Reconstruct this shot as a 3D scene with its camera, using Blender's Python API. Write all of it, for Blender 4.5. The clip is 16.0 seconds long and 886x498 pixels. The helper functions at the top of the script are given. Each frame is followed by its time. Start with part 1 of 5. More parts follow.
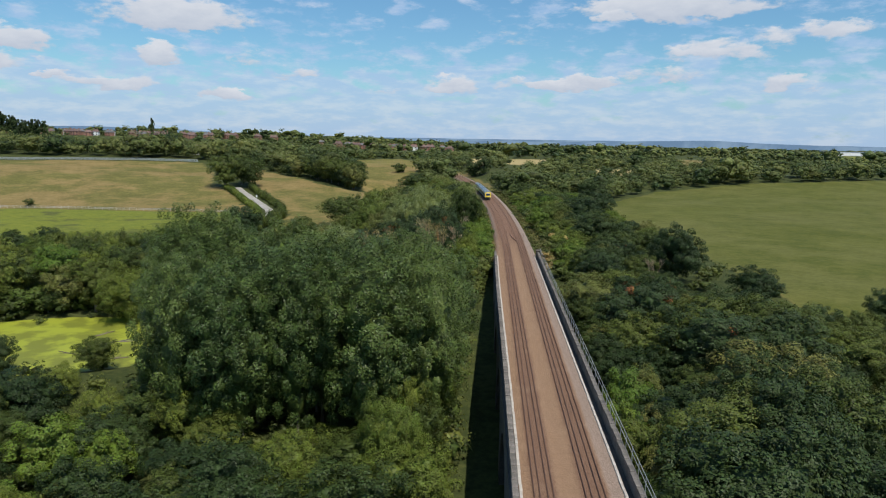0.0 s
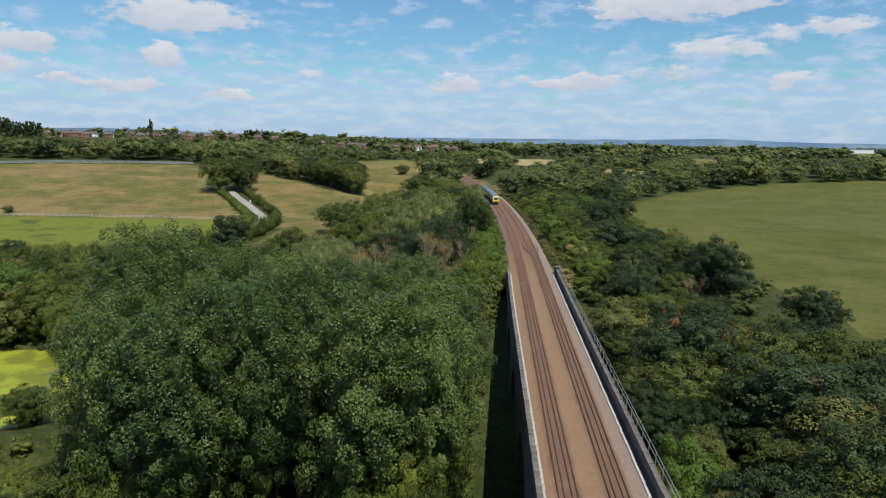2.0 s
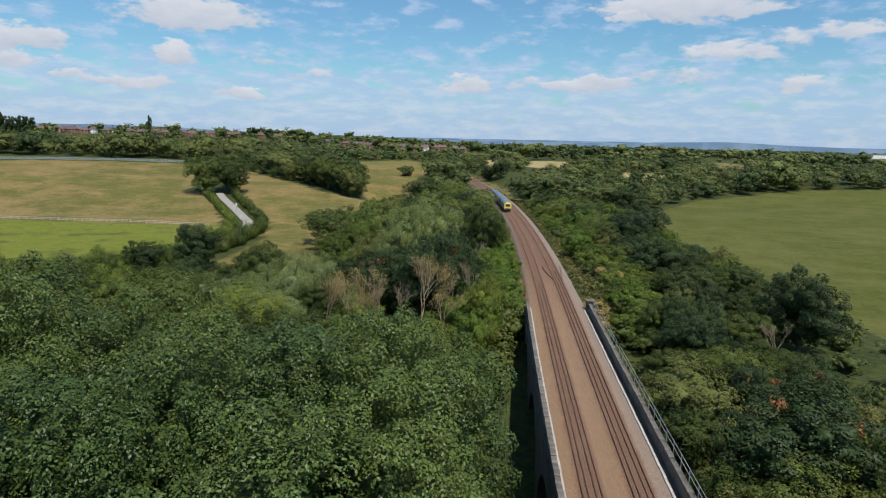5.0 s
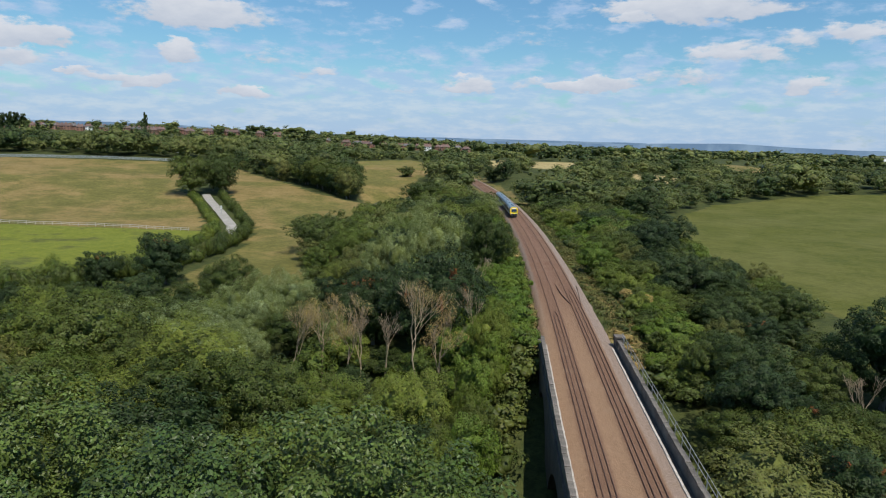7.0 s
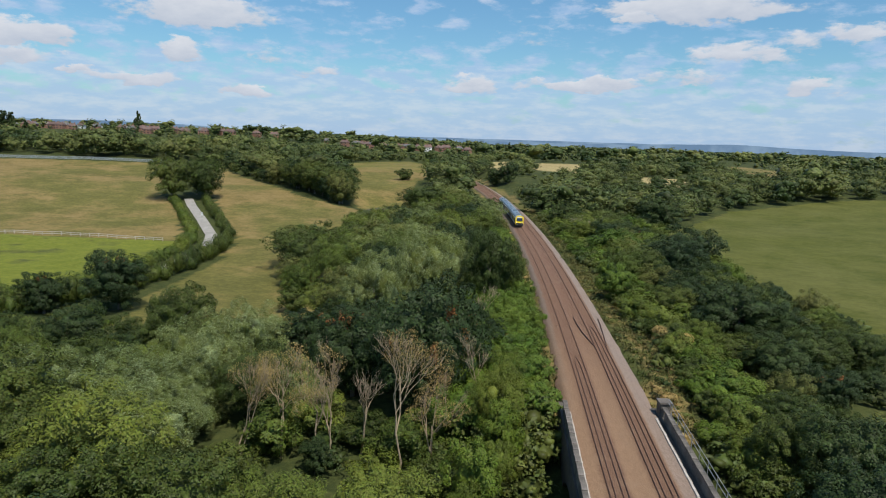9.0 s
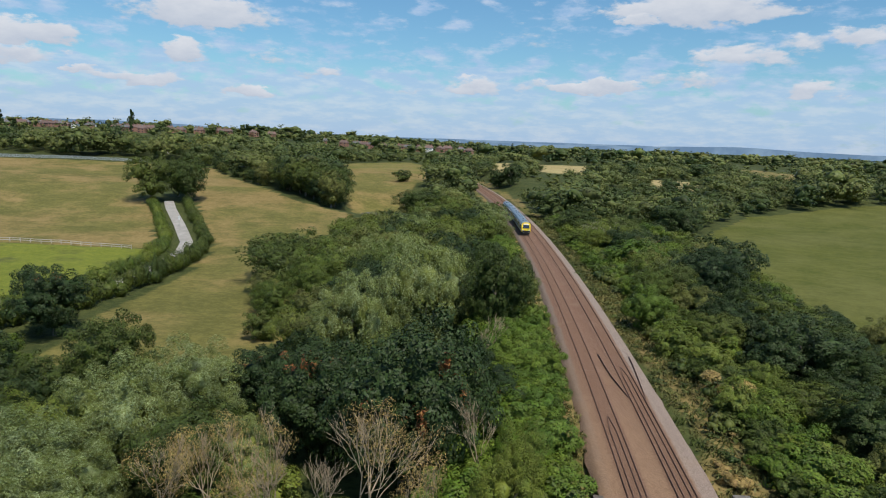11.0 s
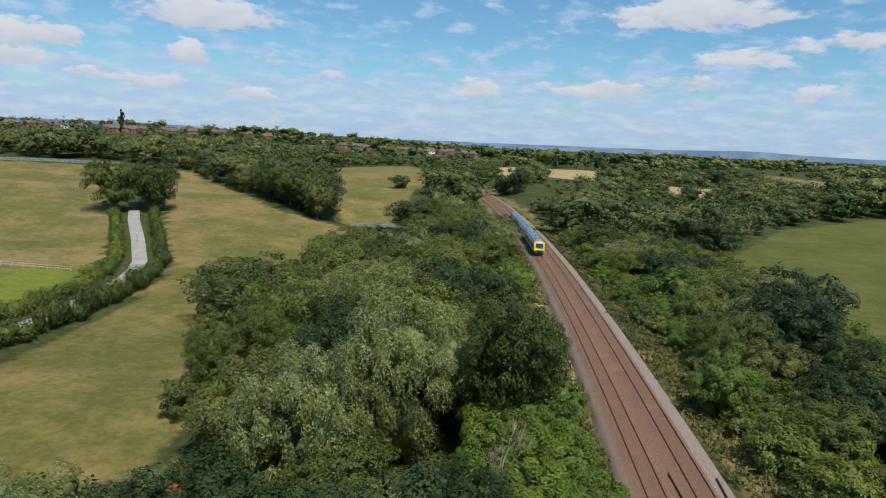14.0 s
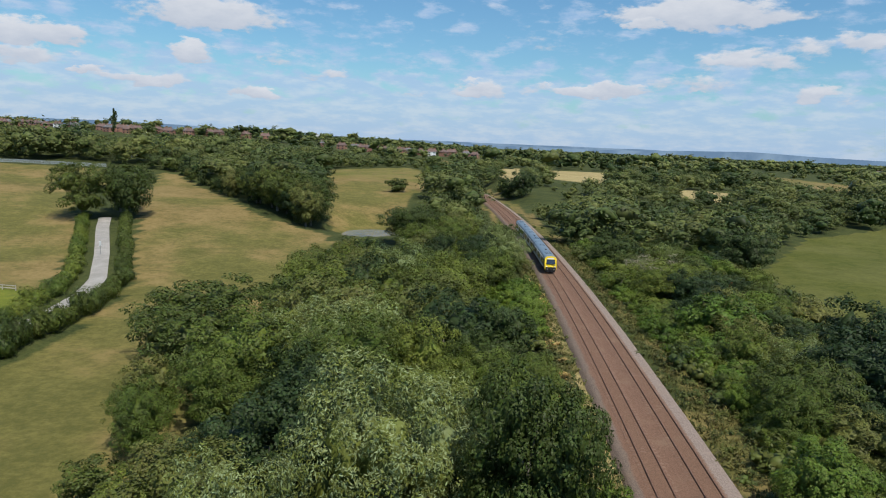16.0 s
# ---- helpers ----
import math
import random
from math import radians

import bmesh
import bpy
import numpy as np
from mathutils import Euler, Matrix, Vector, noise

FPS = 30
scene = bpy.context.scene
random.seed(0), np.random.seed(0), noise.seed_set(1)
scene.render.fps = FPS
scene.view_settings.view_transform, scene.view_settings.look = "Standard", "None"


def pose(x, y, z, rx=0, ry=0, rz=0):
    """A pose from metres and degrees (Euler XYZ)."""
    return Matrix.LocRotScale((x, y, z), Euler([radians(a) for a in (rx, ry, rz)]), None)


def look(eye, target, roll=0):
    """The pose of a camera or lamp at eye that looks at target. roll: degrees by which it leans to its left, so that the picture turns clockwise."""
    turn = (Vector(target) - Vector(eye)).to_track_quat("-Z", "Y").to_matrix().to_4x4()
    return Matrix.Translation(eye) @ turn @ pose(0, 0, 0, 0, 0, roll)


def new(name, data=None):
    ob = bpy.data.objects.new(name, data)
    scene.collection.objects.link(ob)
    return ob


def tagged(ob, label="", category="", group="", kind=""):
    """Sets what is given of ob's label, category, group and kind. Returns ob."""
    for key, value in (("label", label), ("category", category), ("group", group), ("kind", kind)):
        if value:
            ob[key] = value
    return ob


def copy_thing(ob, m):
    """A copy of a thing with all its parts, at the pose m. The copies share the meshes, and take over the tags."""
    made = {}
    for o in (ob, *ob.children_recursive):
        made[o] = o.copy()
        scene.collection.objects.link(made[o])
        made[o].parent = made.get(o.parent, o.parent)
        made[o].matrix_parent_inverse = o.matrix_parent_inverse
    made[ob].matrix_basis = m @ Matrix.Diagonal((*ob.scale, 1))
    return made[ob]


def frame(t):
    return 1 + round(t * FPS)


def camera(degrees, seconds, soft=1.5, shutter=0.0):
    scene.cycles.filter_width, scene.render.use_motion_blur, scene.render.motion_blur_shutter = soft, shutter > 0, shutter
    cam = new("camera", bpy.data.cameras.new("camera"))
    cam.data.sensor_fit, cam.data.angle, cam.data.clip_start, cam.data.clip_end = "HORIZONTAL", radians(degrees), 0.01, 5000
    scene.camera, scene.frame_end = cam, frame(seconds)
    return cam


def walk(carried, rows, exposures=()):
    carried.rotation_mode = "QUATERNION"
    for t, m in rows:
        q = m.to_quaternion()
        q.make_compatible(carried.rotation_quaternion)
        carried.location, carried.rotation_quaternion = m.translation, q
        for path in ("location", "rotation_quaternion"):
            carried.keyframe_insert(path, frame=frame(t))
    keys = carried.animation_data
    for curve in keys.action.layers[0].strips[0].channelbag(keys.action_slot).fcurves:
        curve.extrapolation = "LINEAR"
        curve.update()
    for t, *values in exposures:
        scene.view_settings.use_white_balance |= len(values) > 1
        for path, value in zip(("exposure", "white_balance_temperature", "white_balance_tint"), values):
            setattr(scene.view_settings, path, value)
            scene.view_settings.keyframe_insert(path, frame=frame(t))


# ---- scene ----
cam = camera(68.4, 16.0, soft=1.05)
METRES, EYE, TILT, LEAN, TURN = 158.0, 26.5, -9.4, -1.1, 0.0
ROWS = [
    (0.0, 0.0, 0.0, 0.0, -0.0, 0.0, 0.0),
    (0.5, -0.0001, 0.0298, 0.0059, 0.13, -0.01, -0.02),
    (1.0, -0.0002, 0.0595, 0.0118, 0.25, -0.01, -0.01),
    (1.5, -0.0004, 0.0889, 0.0171, 0.36, -0.02, 0.05),
    (2.0, -0.0007, 0.1187, 0.0228, 0.43, -0.03, 0.26),
    (2.5, -0.0003, 0.1494, 0.0282, 0.53, -0.01, 0.21),
    (3.0, 0.0001, 0.1797, 0.0323, 0.63, -0.01, 0.07),
    (3.5, 0.0008, 0.2107, 0.0371, 0.76, 0.01, -0.16),
    (4.0, 0.0018, 0.2416, 0.0417, 0.88, 0.01, -0.25),
    (6.5, 0.0054, 0.3952, 0.0645, 1.3, -0.02, -0.83),
    (7.0, 0.006, 0.4274, 0.0701, 1.3, -0.03, -0.9),
    (7.5, 0.006, 0.4591, 0.0761, 1.3, -0.04, -0.93),
    (8.0, 0.0065, 0.4903, 0.0825, 1.32, -0.04, -1.03),
    (8.5, 0.0069, 0.5213, 0.0893, 1.35, -0.03, -1.08),
    (9.0, 0.0073, 0.5523, 0.0956, 1.39, -0.04, -1.11),
    (11.5, 0.0098, 0.7083, 0.116, 1.56, 0.11, -1.47),
    (12.0, 0.0102, 0.739, 0.1211, 1.6, 0.15, -1.53),
    (12.5, 0.0105, 0.7697, 0.1268, 1.65, 0.17, -1.59),
    (13.0, 0.0105, 0.8004, 0.1327, 1.68, 0.21, -1.63),
    (13.5, 0.0107, 0.8313, 0.1384, 1.73, 0.25, -1.66),
    (14.0, 0.0107, 0.8624, 0.144, 1.77, 0.27, -1.69),
    (14.5, 0.0109, 0.8929, 0.1499, 1.81, 0.28, -1.72),
    (15.0, 0.0112, 0.924, 0.1558, 1.84, 0.28, -1.74),
    (15.5, 0.0111, 0.9548, 0.1614, 1.88, 0.29, -1.78),
    (16.0, 0.0112, 0.9854, 0.1674, 1.93, 0.28, -1.82),
]
walk(cam, [(t, pose(0, 0, EYE, TILT, LEAN, TURN) @ pose(METRES * x, METRES * y, METRES * z, 90 + pitch, roll, yaw)) for t, x, y, z, yaw, pitch, roll in ROWS])

# ---- world, sun and sky ----
SUN_TO = Vector((0.24, -0.40, 0.885)).normalized()
sun = new("sun", bpy.data.lights.new("sun", "SUN"))
sun.data.energy, sun.data.angle, sun.data.color = 4.9, radians(0.6), (1.0, 0.95, 0.87)
sun.matrix_world = look((0, 0, 300), Vector((0, 0, 300)) - SUN_TO)
scene.view_settings.exposure = 0.0


def node(tree, kind, ins=(), **attrs):
    """A node with its inputs set by index or name, from values or from other sockets."""
    n = tree.nodes.new(kind)
    for key, value in attrs.items():
        setattr(n, key, value)
    for key, value in (ins.items() if isinstance(ins, dict) else enumerate(ins)):
        if value is None:
            continue
        if isinstance(value, bpy.types.NodeSocket):
            tree.links.new(value, n.inputs[key])
        else:
            n.inputs[key].default_value = value
    return n


def maths(tree, op, a, b=None, c=None, clamp=False):
    return node(tree, "ShaderNodeMath", (a, b, c), operation=op, use_clamp=clamp).outputs[0]


def blend(tree, fac, a, b, kind="MIX"):
    n = node(tree, "ShaderNodeMix", data_type="RGBA", blend_type=kind)
    for key, value in ((0, fac), (6, a), (7, b)):
        if isinstance(value, bpy.types.NodeSocket):
            tree.links.new(value, n.inputs[key])
        else:
            n.inputs[key].default_value = value
    return n.outputs[2]


def ramp(tree, value, low, high):
    return node(tree, "ShaderNodeMapRange", (value, low, high, 0.0, 1.0), interpolation_type="SMOOTHSTEP").outputs[0]


def noise_of(tree, vector, scale, detail=4.0, rough=0.55):
    return node(tree, "ShaderNodeTexNoise", {"Vector": vector, "Scale": scale, "Detail": detail, "Roughness": rough}).outputs[0]


# azimuth, elevation, half width and half height of each cumulus, in degrees, and how dense it is
CLOUDS = [
    (-21.4, 9.0, 7.2, 2.3, 1.00), (-33.7, 6.5, 4.9, 1.8, 1.00), (-34.2, 5.0, 4.4, 1.1, 0.75), (-22.8, 6.1, 3.2, 1.4, 1.00),
    (-30.3, 4.2, 1.3, 0.6, 0.90), (-26.2, 3.9, 5.5, 0.9, 0.80), (-18.4, 3.5, 2.6, 0.9, 0.85), (-16.2, 6.3, 2.9, 1.0, 0.50),
    (-12.0, 5.3, 2.8, 0.8, 0.60), (-5.3, 4.1, 4.4, 0.6, 0.60), (0.5, 4.6, 3.5, 1.0, 0.85), (10.4, 4.9, 7.0, 1.0, 1.00),
    (4.6, 8.7, 5.2, 2.1, 0.42), (18.7, 10.6, 9.5, 2.1, 1.00), (13.7, 9.8, 2.3, 1.2, 0.90), (21.9, 7.3, 5.2, 1.3, 0.75),
    (26.1, 8.1, 3.5, 1.1, 0.60), (29.6, 8.5, 3.6, 1.5, 0.90), (26.8, 4.7, 3.6, 1.0, 0.85), (18.0, 5.5, 4.9, 1.2, 0.62),
]


def build_sky():
    world = bpy.data.worlds.new("sky")
    scene.world = world
    world.use_nodes = True
    tree = world.node_tree
    tree.nodes.clear()
    sky = node(tree, "ShaderNodeTexSky", sky_type="NISHITA", sun_disc=False, sun_elevation=math.asin(SUN_TO.z),
               sun_rotation=math.atan2(SUN_TO.x, SUN_TO.y), altitude=100.0, air_density=1.1, dust_density=0.6, ozone_density=2.2)
    way = node(tree, "ShaderNodeTexCoord").outputs["Generated"]
    xyz = node(tree, "ShaderNodeSeparateXYZ", (way,)).outputs
    az = maths(tree, "MULTIPLY", maths(tree, "ARCTAN2", xyz[0], xyz[1]), 57.2958)
    el = maths(tree, "MULTIPLY", maths(tree, "ARCSINE", xyz[2]), 57.2958)
    flat = node(tree, "ShaderNodeCombineXYZ", (maths(tree, "MULTIPLY", az, 0.55), maths(tree, "MULTIPLY", el, 1.25), 0.0)).outputs[0]
    fine = noise_of(tree, flat, 0.9, 7.0, 0.6)
    coarse = noise_of(tree, flat, 0.33, 4.0, 0.5)
    drift = node(tree, "ShaderNodeSeparateColor", (node(tree, "ShaderNodeTexNoise", {"Vector": flat, "Scale": 0.55, "Detail": 6.0, "Roughness": 0.62}).outputs["Color"],)).outputs
    wind_az = maths(tree, "MULTIPLY_ADD", maths(tree, "SUBTRACT", drift[0], 0.5), 6.0, az)
    wind_el = maths(tree, "MULTIPLY_ADD", maths(tree, "SUBTRACT", drift[1], 0.5), 2.6, el)
    ragged = maths(tree, "ADD", maths(tree, "MULTIPLY", fine, 1.5), maths(tree, "MULTIPLY", coarse, 0.9))
    body, top = None, None
    for a, e, w, h, dense in CLOUDS:
        dx = maths(tree, "MULTIPLY", maths(tree, "SUBTRACT", wind_az, a), 1 / w)
        dy = maths(tree, "MULTIPLY", maths(tree, "SUBTRACT", wind_el, e), 1 / h)
        low = maths(tree, "MAXIMUM", maths(tree, "MULTIPLY", dy, -1.7), dy)
        far = maths(tree, "ADD", maths(tree, "MULTIPLY", dx, dx), maths(tree, "MULTIPLY", low, low))
        mask = maths(tree, "MULTIPLY", maths(tree, "SUBTRACT", 1.0, far, clamp=True), dense)
        lit = maths(tree, "MULTIPLY", mask, maths(tree, "MULTIPLY_ADD", dy, 0.5, 0.55, clamp=True))
        body = mask if body is None else maths(tree, "MAXIMUM", body, mask)
        top = lit if top is None else maths(tree, "MAXIMUM", top, lit)
    puff = ramp(tree, maths(tree, "MULTIPLY_ADD", body, 1.25, maths(tree, "SUBTRACT", ragged, 1.50)), 0.10, 0.58)
    gate = ramp(tree, body, 0.02, 0.25)
    puff = maths(tree, "MULTIPLY", puff, gate)
    # thin broken layer, denser towards the horizon
    layer = node(tree, "ShaderNodeCombineXYZ", (maths(tree, "MULTIPLY", az, 0.44), maths(tree, "MULTIPLY", el, 1.10), 3.0)).outputs[0]
    thin = noise_of(tree, layer, 0.7, 6.0, 0.6)
    near = node(tree, "ShaderNodeMapRange", (el, 0.5, 8.0, 0.80, 0.04)).outputs[0]
    veil = ramp(tree, maths(tree, "ADD", thin, maths(tree, "MULTIPLY", near, 0.42)), 0.50, 0.70)
    veil = maths(tree, "MULTIPLY", veil, 0.72)
    haze = maths(tree, "MULTIPLY", ramp(tree, el, 5.0, -1.0), 0.55)
    bright = maths(tree, "DIVIDE", top, maths(tree, "MAXIMUM", body, 0.02), clamp=True)
    bright = maths(tree, "MULTIPLY_ADD", fine, 0.5, maths(tree, "SUBTRACT", bright, 0.33), clamp=True)
    colour = blend(tree, bright, (0.48, 0.57, 0.72, 1), (0.88, 0.91, 0.97, 1))
    azure = blend(tree, 1.0, sky.outputs[0], (0.66, 0.97, 1.12, 1), "MULTIPLY")
    back = node(tree, "ShaderNodeBackground", (azure, 0.105)).outputs[0]
    streak = node(tree, "ShaderNodeCombineXYZ", (maths(tree, "MULTIPLY", az, 0.34), maths(tree, "MULTIPLY", el, 1.25), 8.0)).outputs[0]
    streak = ramp(tree, noise_of(tree, streak, 1.0, 6.0, 0.62), 0.40, 0.66)
    mist = node(tree, "ShaderNodeBackground", ((0.41, 0.61, 0.90, 1), 0.78)).outputs[0]
    sheet = node(tree, "ShaderNodeBackground", (blend(tree, streak, (0.46, 0.63, 0.90, 1), (0.65, 0.75, 0.92, 1)), 0.88)).outputs[0]
    heap = node(tree, "ShaderNodeBackground", (colour, 0.85)).outputs[0]
    out = node(tree, "ShaderNodeMixShader", (haze, back, mist)).outputs[0]
    out = node(tree, "ShaderNodeMixShader", (veil, out, sheet)).outputs[0]
    out = node(tree, "ShaderNodeMixShader", (puff, out, heap)).outputs[0]
    node(tree, "ShaderNodeOutputWorld", (out,))


build_sky()


# ---- materials ----
def material(name):
    m = bpy.data.materials.new(name)
    m.use_nodes = True
    m.node_tree.nodes.clear()
    return m, m.node_tree


def finish(tree, colour, rough=0.8, metal=0.0, bump=None, strength=0.3, distance=0.02, specular=0.4):
    ins = {"Base Color": colour, "Roughness": rough, "Metallic": metal, "Specular IOR Level": specular}
    if bump is not None:
        ins["Normal"] = node(tree, "ShaderNodeBump", {"Strength": strength, "Distance": distance, "Height": bump}).outputs[0]
    shader = node(tree, "ShaderNodeBsdfPrincipled", ins).outputs[0]
    node(tree, "ShaderNodeOutputMaterial", (shader,))


def place_of(tree):
    return node(tree, "ShaderNodeNewGeometry").outputs["Position"]


def plain(name, a, b, scale=3.0, rough=0.6, metal=0.0, strength=0.25, distance=0.01):
    """Two shades of one colour mixed by grain and by stains, with fine relief."""
    m, tree = material(name)
    at = node(tree, "ShaderNodeTexCoord").outputs["Object"]
    grain, stain = noise_of(tree, at, scale * 7, 5.0), noise_of(tree, at, scale * 0.35, 3.0)
    fac = maths(tree, "ADD", maths(tree, "MULTIPLY", grain, 0.5), maths(tree, "MULTIPLY", stain, 0.5))
    chance = node(tree, "ShaderNodeObjectInfo").outputs["Random"]
    fac = maths(tree, "MULTIPLY_ADD", maths(tree, "SUBTRACT", chance, 0.5), 0.12, fac)
    colour = blend(tree, ramp(tree, fac, 0.32, 0.68), (*a, 1), (*b, 1))
    finish(tree, colour, rough, metal, grain, strength, distance)
    return m


def leaf_material(name, a, b, attribute=False, through_leaf=0.10, gloss=0.55, silver=0.0):
    """Foliage: each plant has its own shade between a and b, each spray is a little lighter or darker."""
    m, tree = material(name)
    if attribute:
        own = node(tree, "ShaderNodeAttribute", attribute_name="tint").outputs["Fac"]
    else:
        own = node(tree, "ShaderNodeObjectInfo").outputs["Random"]
    spray = node(tree, "ShaderNodeNewGeometry").outputs["Random Per Island"]
    wide = noise_of(tree, place_of(tree), 0.35, 2.0)
    colour = blend(tree, own, (*a, 1), (*b, 1))
    if silver:
        gust = maths(tree, "ADD", maths(tree, "MULTIPLY", spray, 0.5), maths(tree, "MULTIPLY", noise_of(tree, place_of(tree), 0.5, 3.0), 0.7))
        colour = blend(tree, maths(tree, "MULTIPLY", ramp(tree, gust, 0.55, 0.85), silver), colour, (0.34, 0.39, 0.23, 1))
    clump = ramp(tree, noise_of(tree, place_of(tree), 0.95, 2.0), 0.32, 0.68)
    value = maths(tree, "MULTIPLY_ADD", spray, 0.42, maths(tree, "MULTIPLY_ADD", wide, 0.5, maths(tree, "MULTIPLY_ADD", clump, 0.42, 0.27)))
    hsv = node(tree, "ShaderNodeHueSaturation", {"Color": colour, "Value": value,
               "Hue": maths(tree, "MULTIPLY_ADD", spray, 0.03, 0.487)}).outputs[0]
    face = node(tree, "ShaderNodeBsdfPrincipled", {"Base Color": hsv, "Roughness": gloss, "Specular IOR Level": 0.22}).outputs[0]
    glow = node(tree, "ShaderNodeBsdfTranslucent", (blend(tree, 1.0, hsv, (1.0, 1.15, 0.55, 1), "MULTIPLY"),)).outputs[0]
    node(tree, "ShaderNodeOutputMaterial", (node(tree, "ShaderNodeMixShader", (through_leaf, face, glow)).outputs[0],))
    return m


LEAF = {
    "poplar": leaf_material("poplar_leaf", (0.048, 0.078, 0.018), (0.092, 0.125, 0.026), gloss=0.42),
    "oak": leaf_material("oak_leaf", (0.042, 0.062, 0.011), (0.088, 0.107, 0.017)),
    "ash": leaf_material("ash_leaf", (0.070, 0.100, 0.014), (0.135, 0.158, 0.022)),
    "dark": leaf_material("dark_leaf", (0.024, 0.043, 0.011), (0.045, 0.067, 0.016)),
    "willow": leaf_material("willow_leaf", (0.091, 0.119, 0.021), (0.140, 0.163, 0.031), silver=0.45),
    "bright": leaf_material("bright_leaf", (0.070, 0.117, 0.013), (0.118, 0.161, 0.018)),
    "olive": leaf_material("olive_leaf", (0.097, 0.111, 0.024), (0.143, 0.139, 0.034)),
    "rust": leaf_material("rust_leaf", (0.270, 0.098, 0.039), (0.316, 0.135, 0.051)),
    "straw": leaf_material("straw_leaf", (0.335, 0.233, 0.082), (0.428, 0.302, 0.116)),
    "yellow": leaf_material("yellowing_leaf", (0.307, 0.251, 0.028), (0.372, 0.298, 0.037)),
    "grey": leaf_material("grey_leaf", (0.186, 0.172, 0.116), (0.242, 0.219, 0.153)),
    "wood": leaf_material("wood_leaf", (0.036, 0.058, 0.014), (0.151, 0.163, 0.043), attribute=True),
    "under": leaf_material("undergrowth_leaf", (0.037, 0.055, 0.012), (0.112, 0.125, 0.025), attribute=True),
    "rough": leaf_material("rough_grass_leaf", (0.066, 0.084, 0.019), (0.155, 0.132, 0.042), attribute=True),
}
BARK = plain("bark", (0.10, 0.085, 0.065), (0.21, 0.19, 0.16), 2.0, 0.9)
DEAD = plain("dead_wood", (0.25, 0.19, 0.12), (0.41, 0.32, 0.21), 2.0, 0.9)
STONE = plain("weathered_stone", (0.070, 0.060, 0.050), (0.205, 0.180, 0.152), 1.6, 0.9, strength=0.6, distance=0.03)
BRICK = plain("sooty_brick", (0.055, 0.048, 0.042), (0.13, 0.105, 0.085), 1.2, 0.92, strength=0.6, distance=0.03)
CONCRETE = plain("pale_concrete", (0.30, 0.27, 0.235), (0.46, 0.42, 0.37), 2.0, 0.85)
FENCING = plain("pale_painted_steel", (0.26, 0.29, 0.31), (0.36, 0.39, 0.41), 1.0, 0.6)
STEEL = plain("galvanised_steel", (0.26, 0.27, 0.27), (0.40, 0.41, 0.41), 2.0, 0.55, 0.6)
RAIL = plain("rusty_rail", (0.060, 0.030, 0.020), (0.105, 0.056, 0.038), 3.0, 0.75, 0.0)
TIMBER = plain("grey_timber", (0.16, 0.13, 0.10), (0.27, 0.22, 0.17), 4.0, 0.9)
SLEEPER = plain("ballast_dusted_timber", (0.13, 0.074, 0.050), (0.235, 0.145, 0.100), 4.0, 0.95)
PAINTED = plain("pale_weathered_timber", (0.34, 0.31, 0.27), (0.50, 0.47, 0.42), 4.0, 0.7)
ASPHALT = plain("lane_asphalt", (0.24, 0.225, 0.20), (0.36, 0.34, 0.31), 0.9, 0.95)
SAND = plain("river_sand", (0.42, 0.34, 0.24), (0.58, 0.48, 0.35), 0.5, 0.95)
ROOF_TILE = plain("red_roof_tile", (0.105, 0.068, 0.058), (0.18, 0.118, 0.100), 0.5, 0.9)
GREY_TILE = plain("grey_roof_slate", (0.10, 0.095, 0.095), (0.17, 0.16, 0.155), 0.5, 0.85)
WALL_BRICK = plain("house_brick", (0.22, 0.105, 0.070), (0.33, 0.18, 0.125), 0.6, 0.9)
WALL_WHITE = plain("white_render", (0.66, 0.65, 0.62), (0.80, 0.79, 0.76), 0.4, 0.85)
TRAIN_ROOF = plain("blue_grey_roof_paint", (0.105, 0.150, 0.190), (0.145, 0.195, 0.240), 0.7, 0.42, strength=0.08)
TRAIN_SIDE = plain("dark_side_paint", (0.055, 0.055, 0.085), (0.085, 0.085, 0.120), 0.6, 0.35, strength=0.05)
TRAIN_PALE = plain("pale_side_paint", (0.52, 0.54, 0.57), (0.66, 0.68, 0.70), 0.6, 0.4, strength=0.05)
YELLOW = plain("yellow_cab_paint", (0.72, 0.50, 0.004), (0.82, 0.60, 0.010), 0.8, 0.38, strength=0.05)
BLACK = plain("black_underframe", (0.012, 0.012, 0.013), (0.030, 0.029, 0.028), 2.0, 0.7)
RUBBER = plain("black_bellows", (0.015, 0.015, 0.016), (0.028, 0.028, 0.030), 3.0, 0.8)
LAMP = plain("lamp_glass", (0.70, 0.70, 0.68), (0.85, 0.85, 0.83), 2.0, 0.2)


def glass_material(name, colour):
    m, tree = material(name)
    waves = noise_of(tree, place_of(tree), 0.8, 2.0)
    finish(tree, (*colour, 1), 0.06, 0.0, waves, 0.03, 0.02, specular=0.8)
    return m


GLASS = glass_material("dark_window_glass", (0.020, 0.030, 0.045))


def water_material(name, a, b, scale, rough):
    m, tree = material(name)
    at = place_of(tree)
    film = ramp(tree, noise_of(tree, at, scale, 6.0, 0.6), 0.42, 0.56)
    colour = blend(tree, film, (*a, 1), (*b, 1))
    finish(tree, colour, rough, 0.0, noise_of(tree, at, 2.5, 3.0), 0.05, 0.02, specular=0.5)
    return m


ALGAE = water_material("algae_covered_water", (0.15, 0.165, 0.018), (0.26, 0.29, 0.026), 0.16, 0.55)
RIVER = water_material("river_water", (0.11, 0.14, 0.17), (0.17, 0.20, 0.22), 0.2, 0.09)


